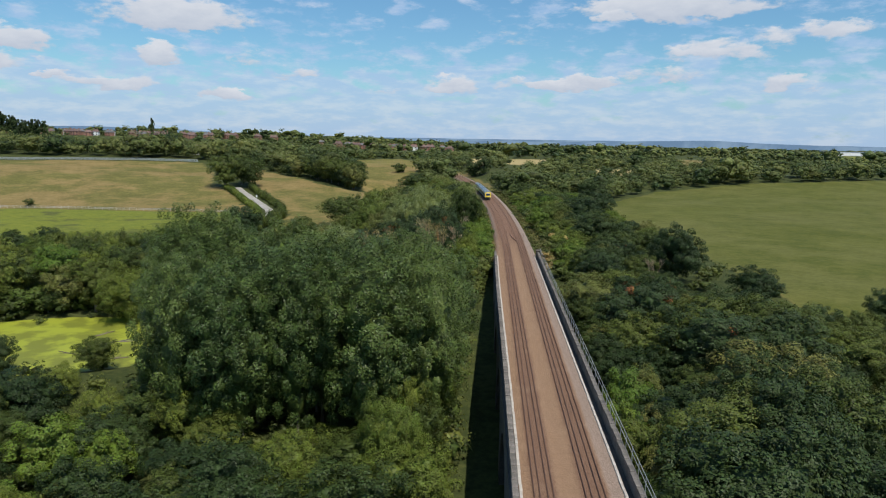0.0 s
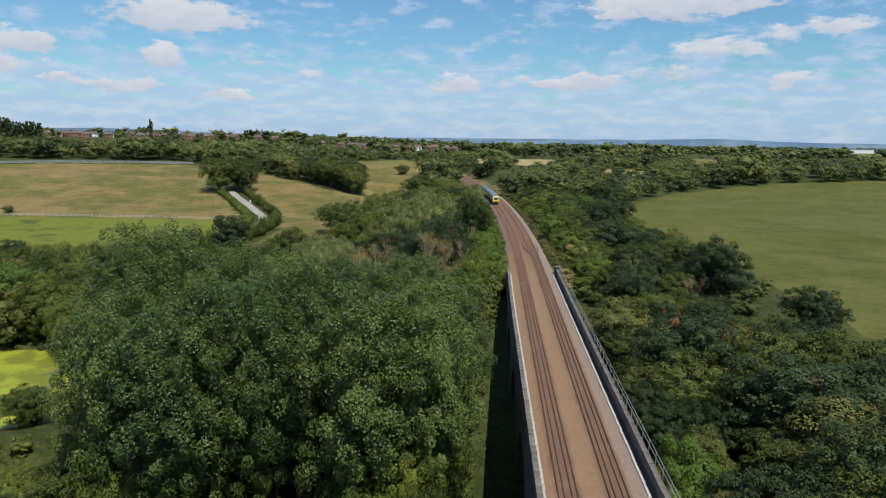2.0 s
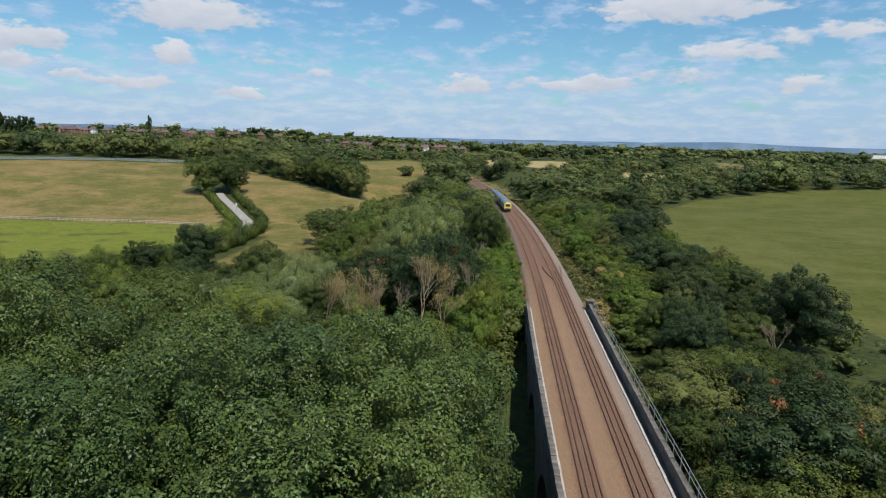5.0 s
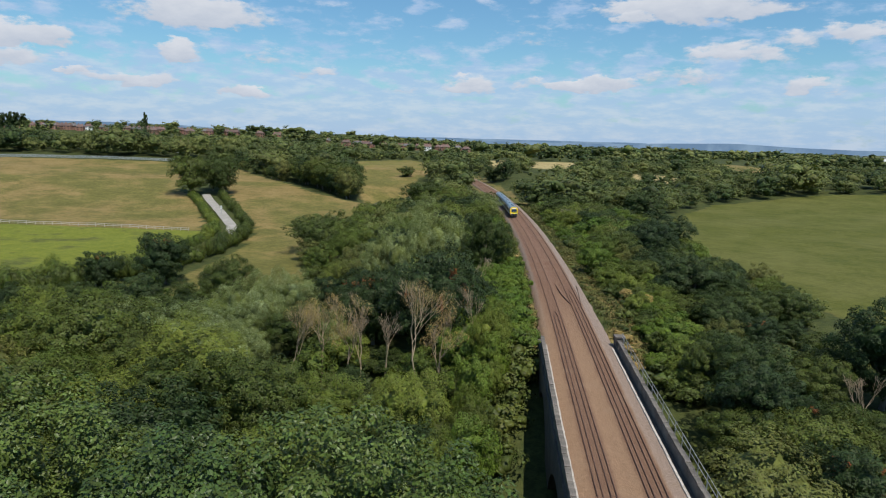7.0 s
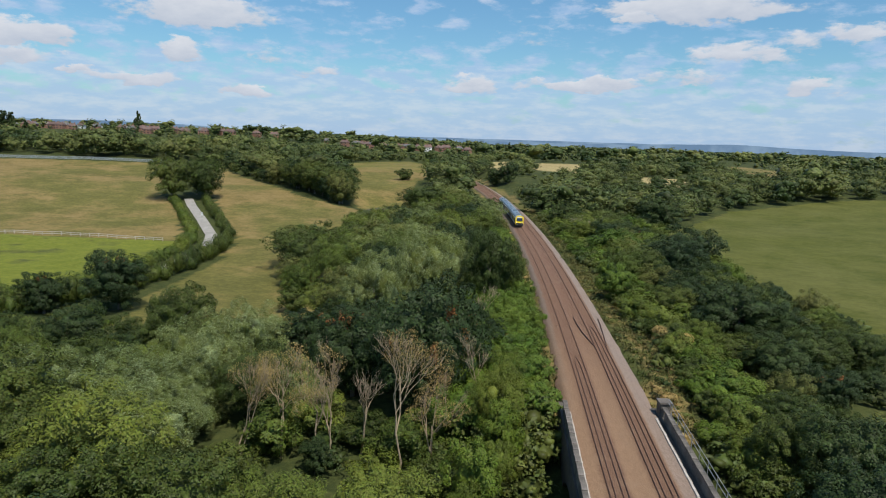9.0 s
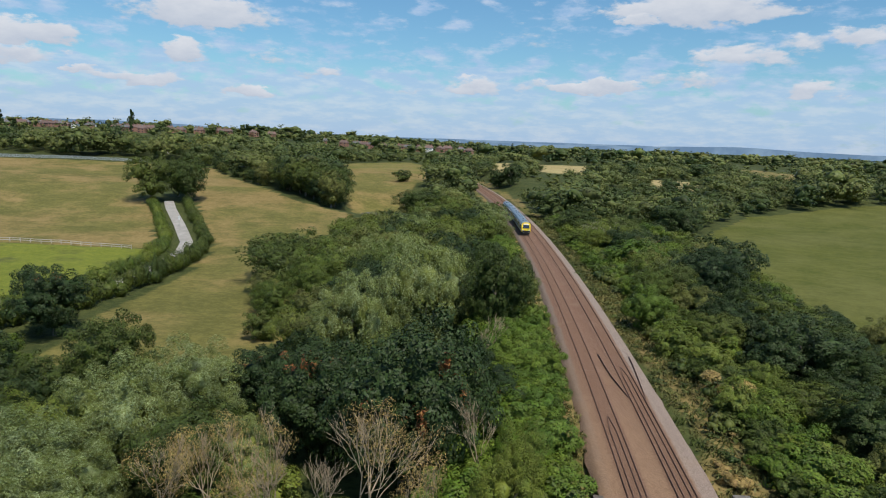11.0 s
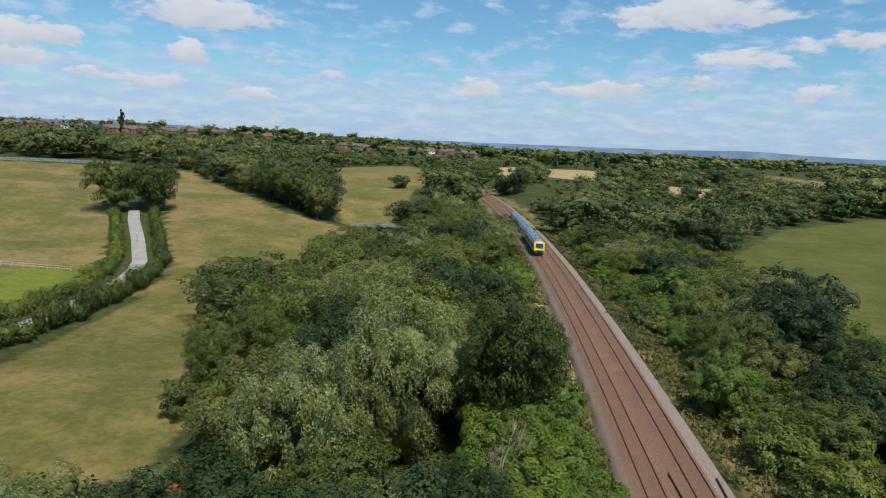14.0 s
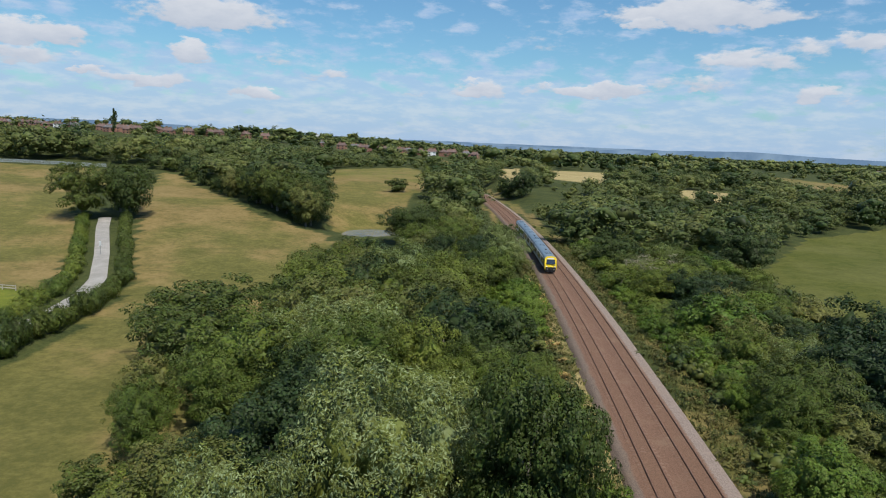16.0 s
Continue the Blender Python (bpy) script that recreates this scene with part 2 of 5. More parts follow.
def ballast_material():
    """Stones: browner under the rails, pale at the shoulders, by the distance across the bed."""
    m, tree = material("ballast_stone")
    at = place_of(tree)
    lat = node(tree, "ShaderNodeAttribute", attribute_name="lat").outputs["Fac"]
    run = node(tree, "ShaderNodeAttribute", attribute_name="run").outputs["Fac"]
    stones = node(tree, "ShaderNodeTexVoronoi", {"Vector": at, "Scale": 14.0})
    tone = node(tree, "ShaderNodeSeparateColor", (stones.outputs["Color"],)).outputs[0]
    blotch = noise_of(tree, at, 0.30, 5.0, 0.6)
    left = maths(tree, "ABSOLUTE", maths(tree, "ADD", lat, 1.95))
    right = maths(tree, "ABSOLUTE", maths(tree, "SUBTRACT", lat, 2.0))
    off = maths(tree, "ADD", maths(tree, "MINIMUM", left, right), maths(tree, "MULTIPLY", maths(tree, "SUBTRACT", blotch, 0.5), 0.5))
    rusty = ramp(tree, off, 1.30, 0.75)
    edge = ramp(tree, maths(tree, "ADD", lat, maths(tree, "MULTIPLY", blotch, 0.5)), 3.15, 3.65)
    clean = blend(tree, tone, (0.171, 0.099, 0.054, 1), (0.279, 0.173, 0.101, 1))
    dirty = blend(tree, tone, (0.113, 0.059, 0.034, 1), (0.184, 0.104, 0.063, 1))
    bridge = blend(tree, rusty, clean, dirty)
    shoulder = blend(tree, tone, (0.166, 0.126, 0.102, 1), (0.300, 0.235, 0.194, 1))
    bridge = blend(tree, maths(tree, "MULTIPLY", edge, 0.75), bridge, shoulder)
    cinder = blend(tree, tone, (0.108, 0.077, 0.057, 1), (0.194, 0.144, 0.110, 1))
    bed = blend(tree, tone, (0.119, 0.062, 0.036, 1), (0.194, 0.109, 0.070, 1))
    bed = blend(tree, maths(tree, "MULTIPLY", rusty, 0.55), bed, dirty)
    beyond = blend(tree, edge, bed, shoulder)
    beyond = blend(tree, ramp(tree, maths(tree, "ADD", lat, blotch), -3.05, -3.45), beyond, cinder)
    change = ramp(tree, maths(tree, "MULTIPLY_ADD", blotch, 40.0, run), 160.0, 225.0)
    colour = blend(tree, change, bridge, beyond)
    colour = blend(tree, maths(tree, "MULTIPLY", ramp(tree, blotch, 0.52, 0.75), 0.30), colour, (0.252, 0.171, 0.108, 1))
    finish(tree, colour, 0.95, 0.0, stones.outputs["Distance"], 0.8, 0.05)
    return m


def ground_material():
    """Woodland floor, mown meadow, lush pasture and dry straw, by the zones of the ground."""
    m, tree = material("grassland")
    at = place_of(tree)
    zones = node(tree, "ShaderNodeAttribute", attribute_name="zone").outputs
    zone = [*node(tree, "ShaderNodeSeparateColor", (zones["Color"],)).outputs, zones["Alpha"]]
    stretched = node(tree, "ShaderNodeMapping", {"Vector": at, "Rotation": (0, 0, 0.5), "Scale": (0.85, 1.0, 1.0)}).outputs[0]
    fine, mid, wide = noise_of(tree, at, 0.9, 7.0, 0.78), noise_of(tree, stretched, 0.09, 5.0, 0.6), noise_of(tree, stretched, 0.022, 4.0, 0.55)
    tuft = noise_of(tree, stretched, 0.35, 4.0, 0.65)
    fac = maths(tree, "ADD", maths(tree, "MULTIPLY", fine, 0.5), maths(tree, "ADD", maths(tree, "MULTIPLY", mid, 0.25), maths(tree, "MULTIPLY", tuft, 0.25)))
    fac = ramp(tree, fac, 0.40, 0.60)
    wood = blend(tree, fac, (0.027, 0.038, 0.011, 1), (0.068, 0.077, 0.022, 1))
    dry_patch = ramp(tree, maths(tree, "ADD", maths(tree, "MULTIPLY", wide, 0.6), maths(tree, "MULTIPLY", mid, 0.4)), 0.42, 0.58)
    meadow_green = blend(tree, fac, (0.085, 0.084, 0.022, 1), (0.153, 0.136, 0.039, 1))
    meadow_dry = blend(tree, fac, (0.138, 0.106, 0.036, 1), (0.233, 0.168, 0.067, 1))
    meadow = blend(tree, dry_patch, meadow_green, meadow_dry)
    lush_a = blend(tree, fac, (0.104, 0.125, 0.016, 1), (0.169, 0.182, 0.027, 1))
    lush_b = blend(tree, fac, (0.047, 0.063, 0.014, 1), (0.079, 0.090, 0.024, 1))
    lush = blend(tree, ramp(tree, mid, 0.50, 0.68), lush_a, lush_b)
    straw = blend(tree, fac, (0.234, 0.184, 0.077, 1), (0.378, 0.306, 0.144, 1))
    wobble = maths(tree, "MULTIPLY", maths(tree, "SUBTRACT", tuft, 0.5), 0.7)
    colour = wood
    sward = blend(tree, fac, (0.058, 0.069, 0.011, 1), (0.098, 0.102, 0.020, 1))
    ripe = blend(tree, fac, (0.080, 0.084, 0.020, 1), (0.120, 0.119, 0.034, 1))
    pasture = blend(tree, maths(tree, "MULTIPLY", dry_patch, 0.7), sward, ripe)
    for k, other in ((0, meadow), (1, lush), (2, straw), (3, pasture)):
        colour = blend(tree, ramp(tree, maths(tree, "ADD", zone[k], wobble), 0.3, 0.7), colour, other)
    finish(tree, colour, 0.95, 0.0, fine, 0.9, 0.15, specular=0.15)
    return m


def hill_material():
    """Far ridges: the pale blue haze of the air between is painted in, as a glowing colour."""
    m, tree = material("hill_haze_glow")
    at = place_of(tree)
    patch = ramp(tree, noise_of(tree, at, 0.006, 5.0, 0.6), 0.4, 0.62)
    # air haze put into the colour, emitted so the sun leaves it even
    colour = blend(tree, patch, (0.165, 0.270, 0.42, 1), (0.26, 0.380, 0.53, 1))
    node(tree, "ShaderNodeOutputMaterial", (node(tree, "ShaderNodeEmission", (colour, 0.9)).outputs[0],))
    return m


BALLAST, GRASS, HILL = ballast_material(), ground_material(), hill_material()


# ---- geometry helpers ----
def smooth(a, b, v):
    t = min(1.0, max(0.0, (v - a) / (b - a)))
    return t * t * (3 - 2 * t)


def np_mesh(name, verts, tris, mat=None, shade=False):
    me = bpy.data.meshes.new(name)
    verts, tris = np.asarray(verts, np.float32), np.asarray(tris, np.int32)
    me.vertices.add(len(verts))
    me.vertices.foreach_set("co", verts.ravel())
    k = tris.shape[1]
    me.loops.add(k * len(tris))
    me.loops.foreach_set("vertex_index", tris.ravel())
    me.polygons.add(len(tris))
    me.polygons.foreach_set("loop_start", np.arange(len(tris), dtype=np.int32) * k)
    me.update(calc_edges=True)
    if shade:
        me.polygons.foreach_set("use_smooth", np.ones(len(tris), bool))
    if mat:
        me.materials.append(mat)
    return me


def bm_mesh(name, bm, mat, shade=False):
    me = bpy.data.meshes.new(name)
    bmesh.ops.recalc_face_normals(bm, faces=bm.faces)
    bm.to_mesh(me)
    bm.free()
    me.materials.append(mat)
    if shade:
        me.polygons.foreach_set("use_smooth", np.ones(len(me.polygons), bool))
    return me


def part(name, shape, mat, parent, label="", at=None, shade=False):
    """Links a bmesh or a mesh as one mesh object under a thing or a part."""
    me = bm_mesh(name, shape, mat, shade) if isinstance(shape, bmesh.types.BMesh) else shape
    ob = new(name, me)
    ob.parent = parent
    if at is not None:
        ob.matrix_basis = at
    return tagged(ob, label)


def thing(name, label, category, at=None, group="", kind=""):
    ob = new(name)
    ob.empty_display_size = 0.3
    if at is not None:
        ob.matrix_basis = at
    return tagged(ob, label, category, group, kind)


def box(bm, x0, x1, y0, y1, z0, z1, bevel=0.0):
    made = bmesh.ops.create_cube(bm, size=1.0, matrix=Matrix.LocRotScale(((x0 + x1) / 2, (y0 + y1) / 2, (z0 + z1) / 2), None, (x1 - x0, y1 - y0, z1 - z0)))
    if bevel:
        edges = list({e for v in made["verts"] for e in v.link_edges})
        bmesh.ops.bevel(bm, geom=edges, offset=bevel, segments=1, affect="EDGES")
    return bm


def rod(bm, a, b, r, sides=8, r2=None):
    a, b = Vector(a), Vector(b)
    turn = (b - a).to_track_quat("Z", "Y").to_matrix().to_4x4()
    bmesh.ops.create_cone(bm, cap_ends=True, segments=sides, radius1=r, radius2=r if r2 is None else r2, depth=(b - a).length,
                          matrix=Matrix.Translation((a + b) / 2) @ turn)
    return bm


def extrude_profile(profile, stations):
    """A closed tube: the profile's (across, up) points at each station's (x, y, z, nx, ny)."""
    verts, faces, k = [], [], len(profile)
    for x, y, z, nx, ny in stations:
        verts += [(x + nx * u, y + ny * u, z + v) for u, v in profile]
    for i in range(len(stations) - 1):
        for j in range(k):
            a, b = i * k + j, i * k + (j + 1) % k
            faces.append((a, b, b + k, a + k))
    faces.append(tuple(range(k)))
    faces.append(tuple(range(len(verts) - k, len(verts))))
    bm = bmesh.new()
    vs = [bm.verts.new(v) for v in verts]
    for f in faces:
        bm.faces.new([vs[i] for i in f])
    return bm


# ---- plan: the railway's line and the lie of the land ----
END = 153.0   # where the viaduct meets the embankment


def track_x(y):
    d = min(max(0.0, y - 153.0), 470.0)
    return 17.9 + 0.072 * (y - 153.0) - 0.000246 * d * d - 0.23124 * max(0.0, y - 623.0)


def across(y):
    """The unit vector across the line, to its right."""
    m = (track_x(y + 0.5) - track_x(y - 0.5))
    s = math.hypot(1.0, m)
    return 1 / s, -m / s


def station(y, off, z):
    nx, ny = across(y)
    return track_x(y) + nx * off, y + ny * off, z, nx, ny


def natural(x, y):
    r = smooth(-20, 60, x)
    z = -7 + 3 * r
    z += 9 * ((1 - r) * smooth(270, 420, y) + r * smooth(380, 560, y))
    z += 6 * (1 - r) * smooth(420, 520, y)
    z += 0.03 * min(max(0.0, -x - 100), 150) * smooth(300, 420, y)
    z += (5 + 3 * smooth(50, 300, -x)) * smooth(680, 860, y) * (1 - 0.5 * r)
    z += 3 * smooth(850, 930, y) * smooth(150, 260, -x)
    z -= 9.5 * math.exp(-(((x + 32) / 20) ** 2 + ((y - 392) / 24) ** 2))
    z -= 6 * (1 - smooth(80, 150, y)) * (1 - smooth(40, 160, abs(x - 10)))
    e = ((x + 68) / 27) ** 2 + ((y - 113) / 17) ** 2
    if e < 3.0:
        rim = -11.4 + 1.6 * smooth(0.55, 1.45, e)
        z += (rim - z) * (1 - smooth(1.4, 3.0, e))
    return z


def ground_z(x, y):
    z = natural(x, y)
    d = abs(x - track_x(y))
    w = smooth(140, 168, y) * (1 - smooth(7.5, 24, d)) * (1 - smooth(620, 760, y))
    z = z * (1 - w) - 0.85 * w
    z += (0.5 * noise.noise((x * 0.03, y * 0.03, 0)) + 0.18 * noise.noise((x * 0.15, y * 0.15, 4))) * smooth(8, 20, d)
    far = math.hypot(x, y)
    if far > 700:
        z += 3.0 * noise.noise((x * 0.003, y * 0.003, 9)) * smooth(700, 1200, far)
    return z


def inside(poly, x, y):
    hit = False
    for (x0, y0), (x1, y1) in zip(poly, poly[1:] + poly[:1]):
        if (y0 > y) != (y1 > y) and x < (x1 - x0) * (y - y0) / (y1 - y0) + x0:
            hit = not hit
    return hit


# open land, by its corners
WEST_FIELD = [(-420, 430), (-302, 449), (-175, 476), (-150, 430), (-131, 372), (-112, 347), (-92, 305), (-84, 282), (-81, 262), (-80.5, 242), (-84, 226), (-100, 211), (-132, 202), (-420, 190)]
STRIP = [(-150, 478), (-138, 472), (-95, 417), (-71, 380), (-40, 358), (-34, 330), (-38, 300), (-36, 260), (-26, 214), (-30, 196), (-58, 190), (-61, 206), (-63.5, 222), (-63.5, 246), (-64.5, 264), (-67, 284), (-72, 298), (-98, 352), (-120, 395)]
BANK = [(-86, 571), (-43, 655), (-10, 560), (-12, 505), (-22, 455), (-20, 400), (-45, 385), (-66, 440), (-72, 500)]
EAST_FIELD = [(72, 112), (72, 190), (74, 280), (84, 337), (136, 415), (215, 468), (345, 505), (640, 560), (640, 100), (80, 104)]
DRY_A = [(24, 530), (34, 528), (52, 792), (30, 755)]
DRY_B = [(66, 640), (92, 608), (145, 796), (70, 790)]
DRY_C = [(120, 520), (140, 500), (165, 560), (140, 590)]
FAR_A = [(246, 664), (312, 672), (348, 763), (322, 880), (270, 800)]
FAR_B = [(590, 950), (760, 930), (1300, 1700), (1100, 1800), (640, 1140)]
CLEAR = [WEST_FIELD, STRIP, BANK, EAST_FIELD, DRY_A, DRY_B, DRY_C, FAR_A, FAR_B]


# ---- ground, water and distance ----
def spread(fine_from, fine_to, step, low, high):
    mid = list(np.arange(fine_from, fine_to + 0.1, step))
    a, s = fine_from, step
    left = []
    while a > low:
        s *= 1.16
        a -= s
        left.append(max(a, low))
    b, s = fine_to, step
    right = []
    while b < high:
        s *= 1.16
        b += s
        right.append(min(b, high))
    return np.array(left[::-1] + mid + right)


def build_ground():
    xs, ys = spread(-330, 330, 3.4, -4500, 4500), spread(20, 700, 3.4, -2500, 4800)
    verts, zone = [], []
    for y in ys:
        for x in xs:
            verts.append((x, y, ground_z(x, y)))
            m = g = s = p = 0.0
            if inside(WEST_FIELD, x, y):
                m = 1.0
                if y < 287 + 3 * noise.noise((x * 0.05, 0, 0)):
                    m, g = 0.0, 1.0
            elif inside(STRIP, x, y):
                m = 0.9
            elif inside(BANK, x, y):
                m = 0.8
                g = 0.42 if y > 495 else 0.0
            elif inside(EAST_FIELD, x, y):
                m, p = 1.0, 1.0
            elif any(inside(p, x, y) for p in (DRY_A, DRY_B, DRY_C)):
                s = 1.0
            elif inside(FAR_A, x, y):
                m, s = 1.0, 0.35
            elif inside(FAR_B, x, y):
                m, g = 0.6, 0.6
            elif y > END and 5 < x - track_x(y) < 12:
                m, s = 0.60, 0.04 + 0.30 * noise.noise((y * 0.06, x * 0.1, 0))
            elif y > END and -8 < x - track_x(y) < -4:
                m, s = 0.7, 0.55 if 205 < y < 300 else 0.2
            zone.append((m, g, s, p))
    nx, ny = len(xs), len(ys)
    i = np.arange((nx - 1) * (ny - 1))
    a = (i // (nx - 1)) * nx + i % (nx - 1)
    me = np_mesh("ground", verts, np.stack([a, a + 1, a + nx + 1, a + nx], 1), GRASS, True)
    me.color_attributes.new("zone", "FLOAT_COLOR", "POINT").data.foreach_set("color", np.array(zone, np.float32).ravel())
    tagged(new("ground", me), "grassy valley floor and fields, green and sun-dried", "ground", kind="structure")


build_ground()


def pool(name, cx, cy, rx, ry, z, mat, label, seed):
    """A sheet of water with an uneven shore."""
    ring = 48
    verts = [(cx, cy, z)]
    for i in range(ring):
        a = i / ring * math.tau
        r = 1 + 0.28 * noise.noise((math.cos(a) * 1.5 + seed, math.sin(a) * 1.5, 1.0))
        verts.append((cx + rx * r * math.cos(a), cy + ry * r * math.sin(a), z))
    return tagged(new(name, np_mesh(name, verts, [(0, 1 + i, 1 + (i + 1) % ring) for i in range(ring)], mat)), label, "water", kind="structure")


pool("water_pond", -68, 113, 27, 17, -10.6, ALGAE, "still pond covered with yellow-green algae", 2.0)
pool("water_river", -31, 392, 19, 21, -6.1, RIVER, "calm river bend reflecting the sky", 5.0)


def floating_log(x, y, length, turn):
    bm = bmesh.new()
    rod(bm, (0, 0, 0), (length, 0, 0.1), 0.16, 7, 0.06)
    rod(bm, (length * 0.5, 0, 0.05), (length * 0.75, length * 0.16, 0.25), 0.07, 6, 0.03)
    ob = new("fallen_branch", bm_mesh("fallen_branch", bm, BARK))
    ob.matrix_basis = pose(x, y, -10.58, 0, 0, turn)
    tagged(ob, "dark fallen branch lying in the algae pond", "branch", "branches in the pond")


for spec in ((-62, 111, 7, 40), (-58, 114, 6, 15), (-60, 106, 6, 160), (-64, 117, 4, 60), (-57, 104, 5, 20)):
    floating_log(*spec)


def sand_bank():
    verts, ring = [(-18, 408, -3.6)], 24
    for i in range(ring):
        a = i / ring * math.tau
        x, y = -18 + 7.5 * math.cos(a) * (1 + 0.2 * math.sin(3 * a)), 408 + 6 * math.sin(a)
        verts.append((x, y, ground_z(x, y) - 0.15))
    verts[0] = (-18, 408, ground_z(-18, 408) + 0.35)
    tagged(new("sand_bank", np_mesh("sand_bank", verts, [(0, 1 + i, 1 + (i + 1) % ring) for i in range(ring)], SAND, True)),
           "pale eroded sandy bank beside the river", "river bank", kind="structure")


sand_bank()


def build_hills():
    """Low ridges at the edge of sight, blue with painted haze."""
    for k, (dist, base, amp, seed) in enumerate(((3900, 6, 34, 3.0), (3400, 2, 18, 8.0))):
        verts, n = [], 160
        for i in range(n):
            a = radians(-62 + 124 * i / (n - 1))
            h = 0.7 * base + 0.7 * amp * (0.75 + 0.8 * noise.noise((a * 3.2, seed, 0)) + 0.25 * noise.noise((a * 14, seed, 2)))
            h += 22 * math.exp(-((math.degrees(a) - 22) / 7) ** 2) * (k == 1) + 22 * math.exp(-((math.degrees(a) + 30) / 14) ** 2) * (k == 0)
            x, y = dist * math.sin(a), 80 + dist * math.cos(a)
            verts += [(x, y, -30), (x, y, 24 + 0.85 * max(h, 1.0)), (x * 1.12, y * 1.12, -30)]
        quads = []
        for i in range(n - 1):
            quads += [(3 * i, 3 * i + 3, 3 * i + 4, 3 * i + 1), (3 * i + 1, 3 * i + 4, 3 * i + 5, 3 * i + 2)]
        tagged(new(f"backdrop_hills_{k + 1}", np_mesh("hills", verts, quads, HILL, True)), "low hills on the far horizon, blue with painted haze", "hills", kind="structure")


build_hills()


# ---- viaduct ----
RIGHT_IN = 5.0     # inner face of the right-hand parapet


def left_in(y):
    return -3.85 - 0.7 * smooth(40, 140, y)


def build_viaduct():
    via = thing("viaduct", "old stone railway viaduct with low parapets and a steel handrail", "viaduct")
    y0, span, pier = -91.0, 20.0, 3.2
    # side walls with arches: outline along the line, closed across the deck
    steps = []
    y = y0
    while y < END + 3:
        k = (y - y0) % span
        low = -16.0
        if pier < k < span:
            half = (span - pier) / 2
            u = (k - pier - half) / half
            low = -10.5 + 7.6 * math.sqrt(max(0.0, 1 - u * u))
        steps.append((y, low))
        y += 0.6
    bm = bmesh.new()
    rows = []
    for y, low in steps:
        ring = []
        for off, z in ((left_in(y) - 0.75, low), (left_in(y) - 0.75, -0.35), (RIGHT_IN + 0.75, -0.35), (RIGHT_IN + 0.75, low)):
            x, yy, zz, _, _ = station(y, off, z)
            ring.append(bm.verts.new((x, yy, zz)))
        rows.append(ring)
    for a, b in zip(rows, rows[1:]):
        for i in range(4):
            j = (i + 1) % 4
            bm.faces.new((a[i], a[j], b[j], b[i]))
    bm.faces.new(rows[0])
    bm.faces.new(rows[-1])
    part("arcade", bm, BRICK, via, "dark sooty masonry arches and piers")
    ys = list(np.arange(y0, END + 0.5, 3.0))
    for name, side in (("parapet", -1), ("parapet", 1)):
        sts = []
        for y in ys:
            off = left_in(y) - 0.36 if side < 0 else RIGHT_IN + 0.22
            sts.append(station(y, off, -0.4))
        part(name, extrude_profile([(-0.20, 0.0), (0.20, 0.0), (0.20, 1.12), (-0.20, 1.12)], sts), STONE, via)
    # coping stones along the stretch that the camera passes
    rng = random.Random(4)
    shapes = []
    for k in range(6):
        bm = bmesh.new()
        box(bm, -0.25, 0.25, -0.55, 0.55, 0, 0.18 + 0.012 * k, 0.03)
        for v in bm.verts:
            v.co += Vector((rng.uniform(-0.018, 0.018), rng.uniform(-0.012, 0.012), rng.uniform(-0.014, 0.014)))
        shapes.append(bm_mesh("coping_stone", bm, STONE))
    for side in (-1, 1):
        y = 22.0
        while y < END:
            off = left_in(y) - 0.36 if side < 0 else RIGHT_IN + 0.22
            x, yy, z, nx, ny = station(y, off + rng.uniform(-0.015, 0.015), 0.72 + rng.uniform(-0.012, 0.012))
            part("coping_stone", rng.choice(shapes), STONE, via, at=pose(x, yy, z, 0, 0, math.degrees(math.atan2(ny, nx)) + rng.uniform(-0.5, 0.5)))
            y += 1.125
    for side in (-1, 1):
        sts = [station(y, left_in(y) - 0.36 if side < 0 else RIGHT_IN + 0.22, 0.72) for y in np.arange(y0, 22.0, 4.0)]
        part("coping", extrude_profile([(-0.25, 0), (0.25, 0), (0.25, 0.19), (-0.25, 0.19)], sts), STONE, via)
    # handrail outside the right-hand coping
    bm = bmesh.new()
    box(bm, -0.03, 0.03, -0.03, 0.03, -0.55, 0.95)
    rod(bm, (0, 0, -0.30), (-0.25, 0, -0.30), 0.025, 6)
    post = bm_mesh("handrail_post", bm, STEEL)
    y = 22.0
    while y < END:
        x, yy, z, nx, ny = station(y, RIGHT_IN + 0.60, 0.95)
        part("handrail_post", post, STEEL, via, at=pose(x, yy, z, 0, 0, math.degrees(math.atan2(ny, nx))))
        y += 2.4
    for h in (1.85, 1.35):
        sts = [station(y, RIGHT_IN + 0.60, h) for y in np.arange(y0, END + 0.5, 4.0)]
        part("handrail", extrude_profile([(-0.022, -0.022), (0.022, -0.022), (0.022, 0.022), (-0.022, 0.022)], sts), STEEL, via)
    # end pillar of the right-hand parapet
    x, yy, z, nx, ny = station(END + 0.8, RIGHT_IN + 0.35, -0.4)
    bm = bmesh.new()
    box(bm, -0.55, 0.55, -0.6, 0.6, 0, 1.45, 0.05)
    box(bm, -0.65, 0.65, -0.7, 0.7, 1.45, 1.7, 0.05)
    part("end_pillar", bm, STONE, via, at=pose(x, yy, z))


build_viaduct()


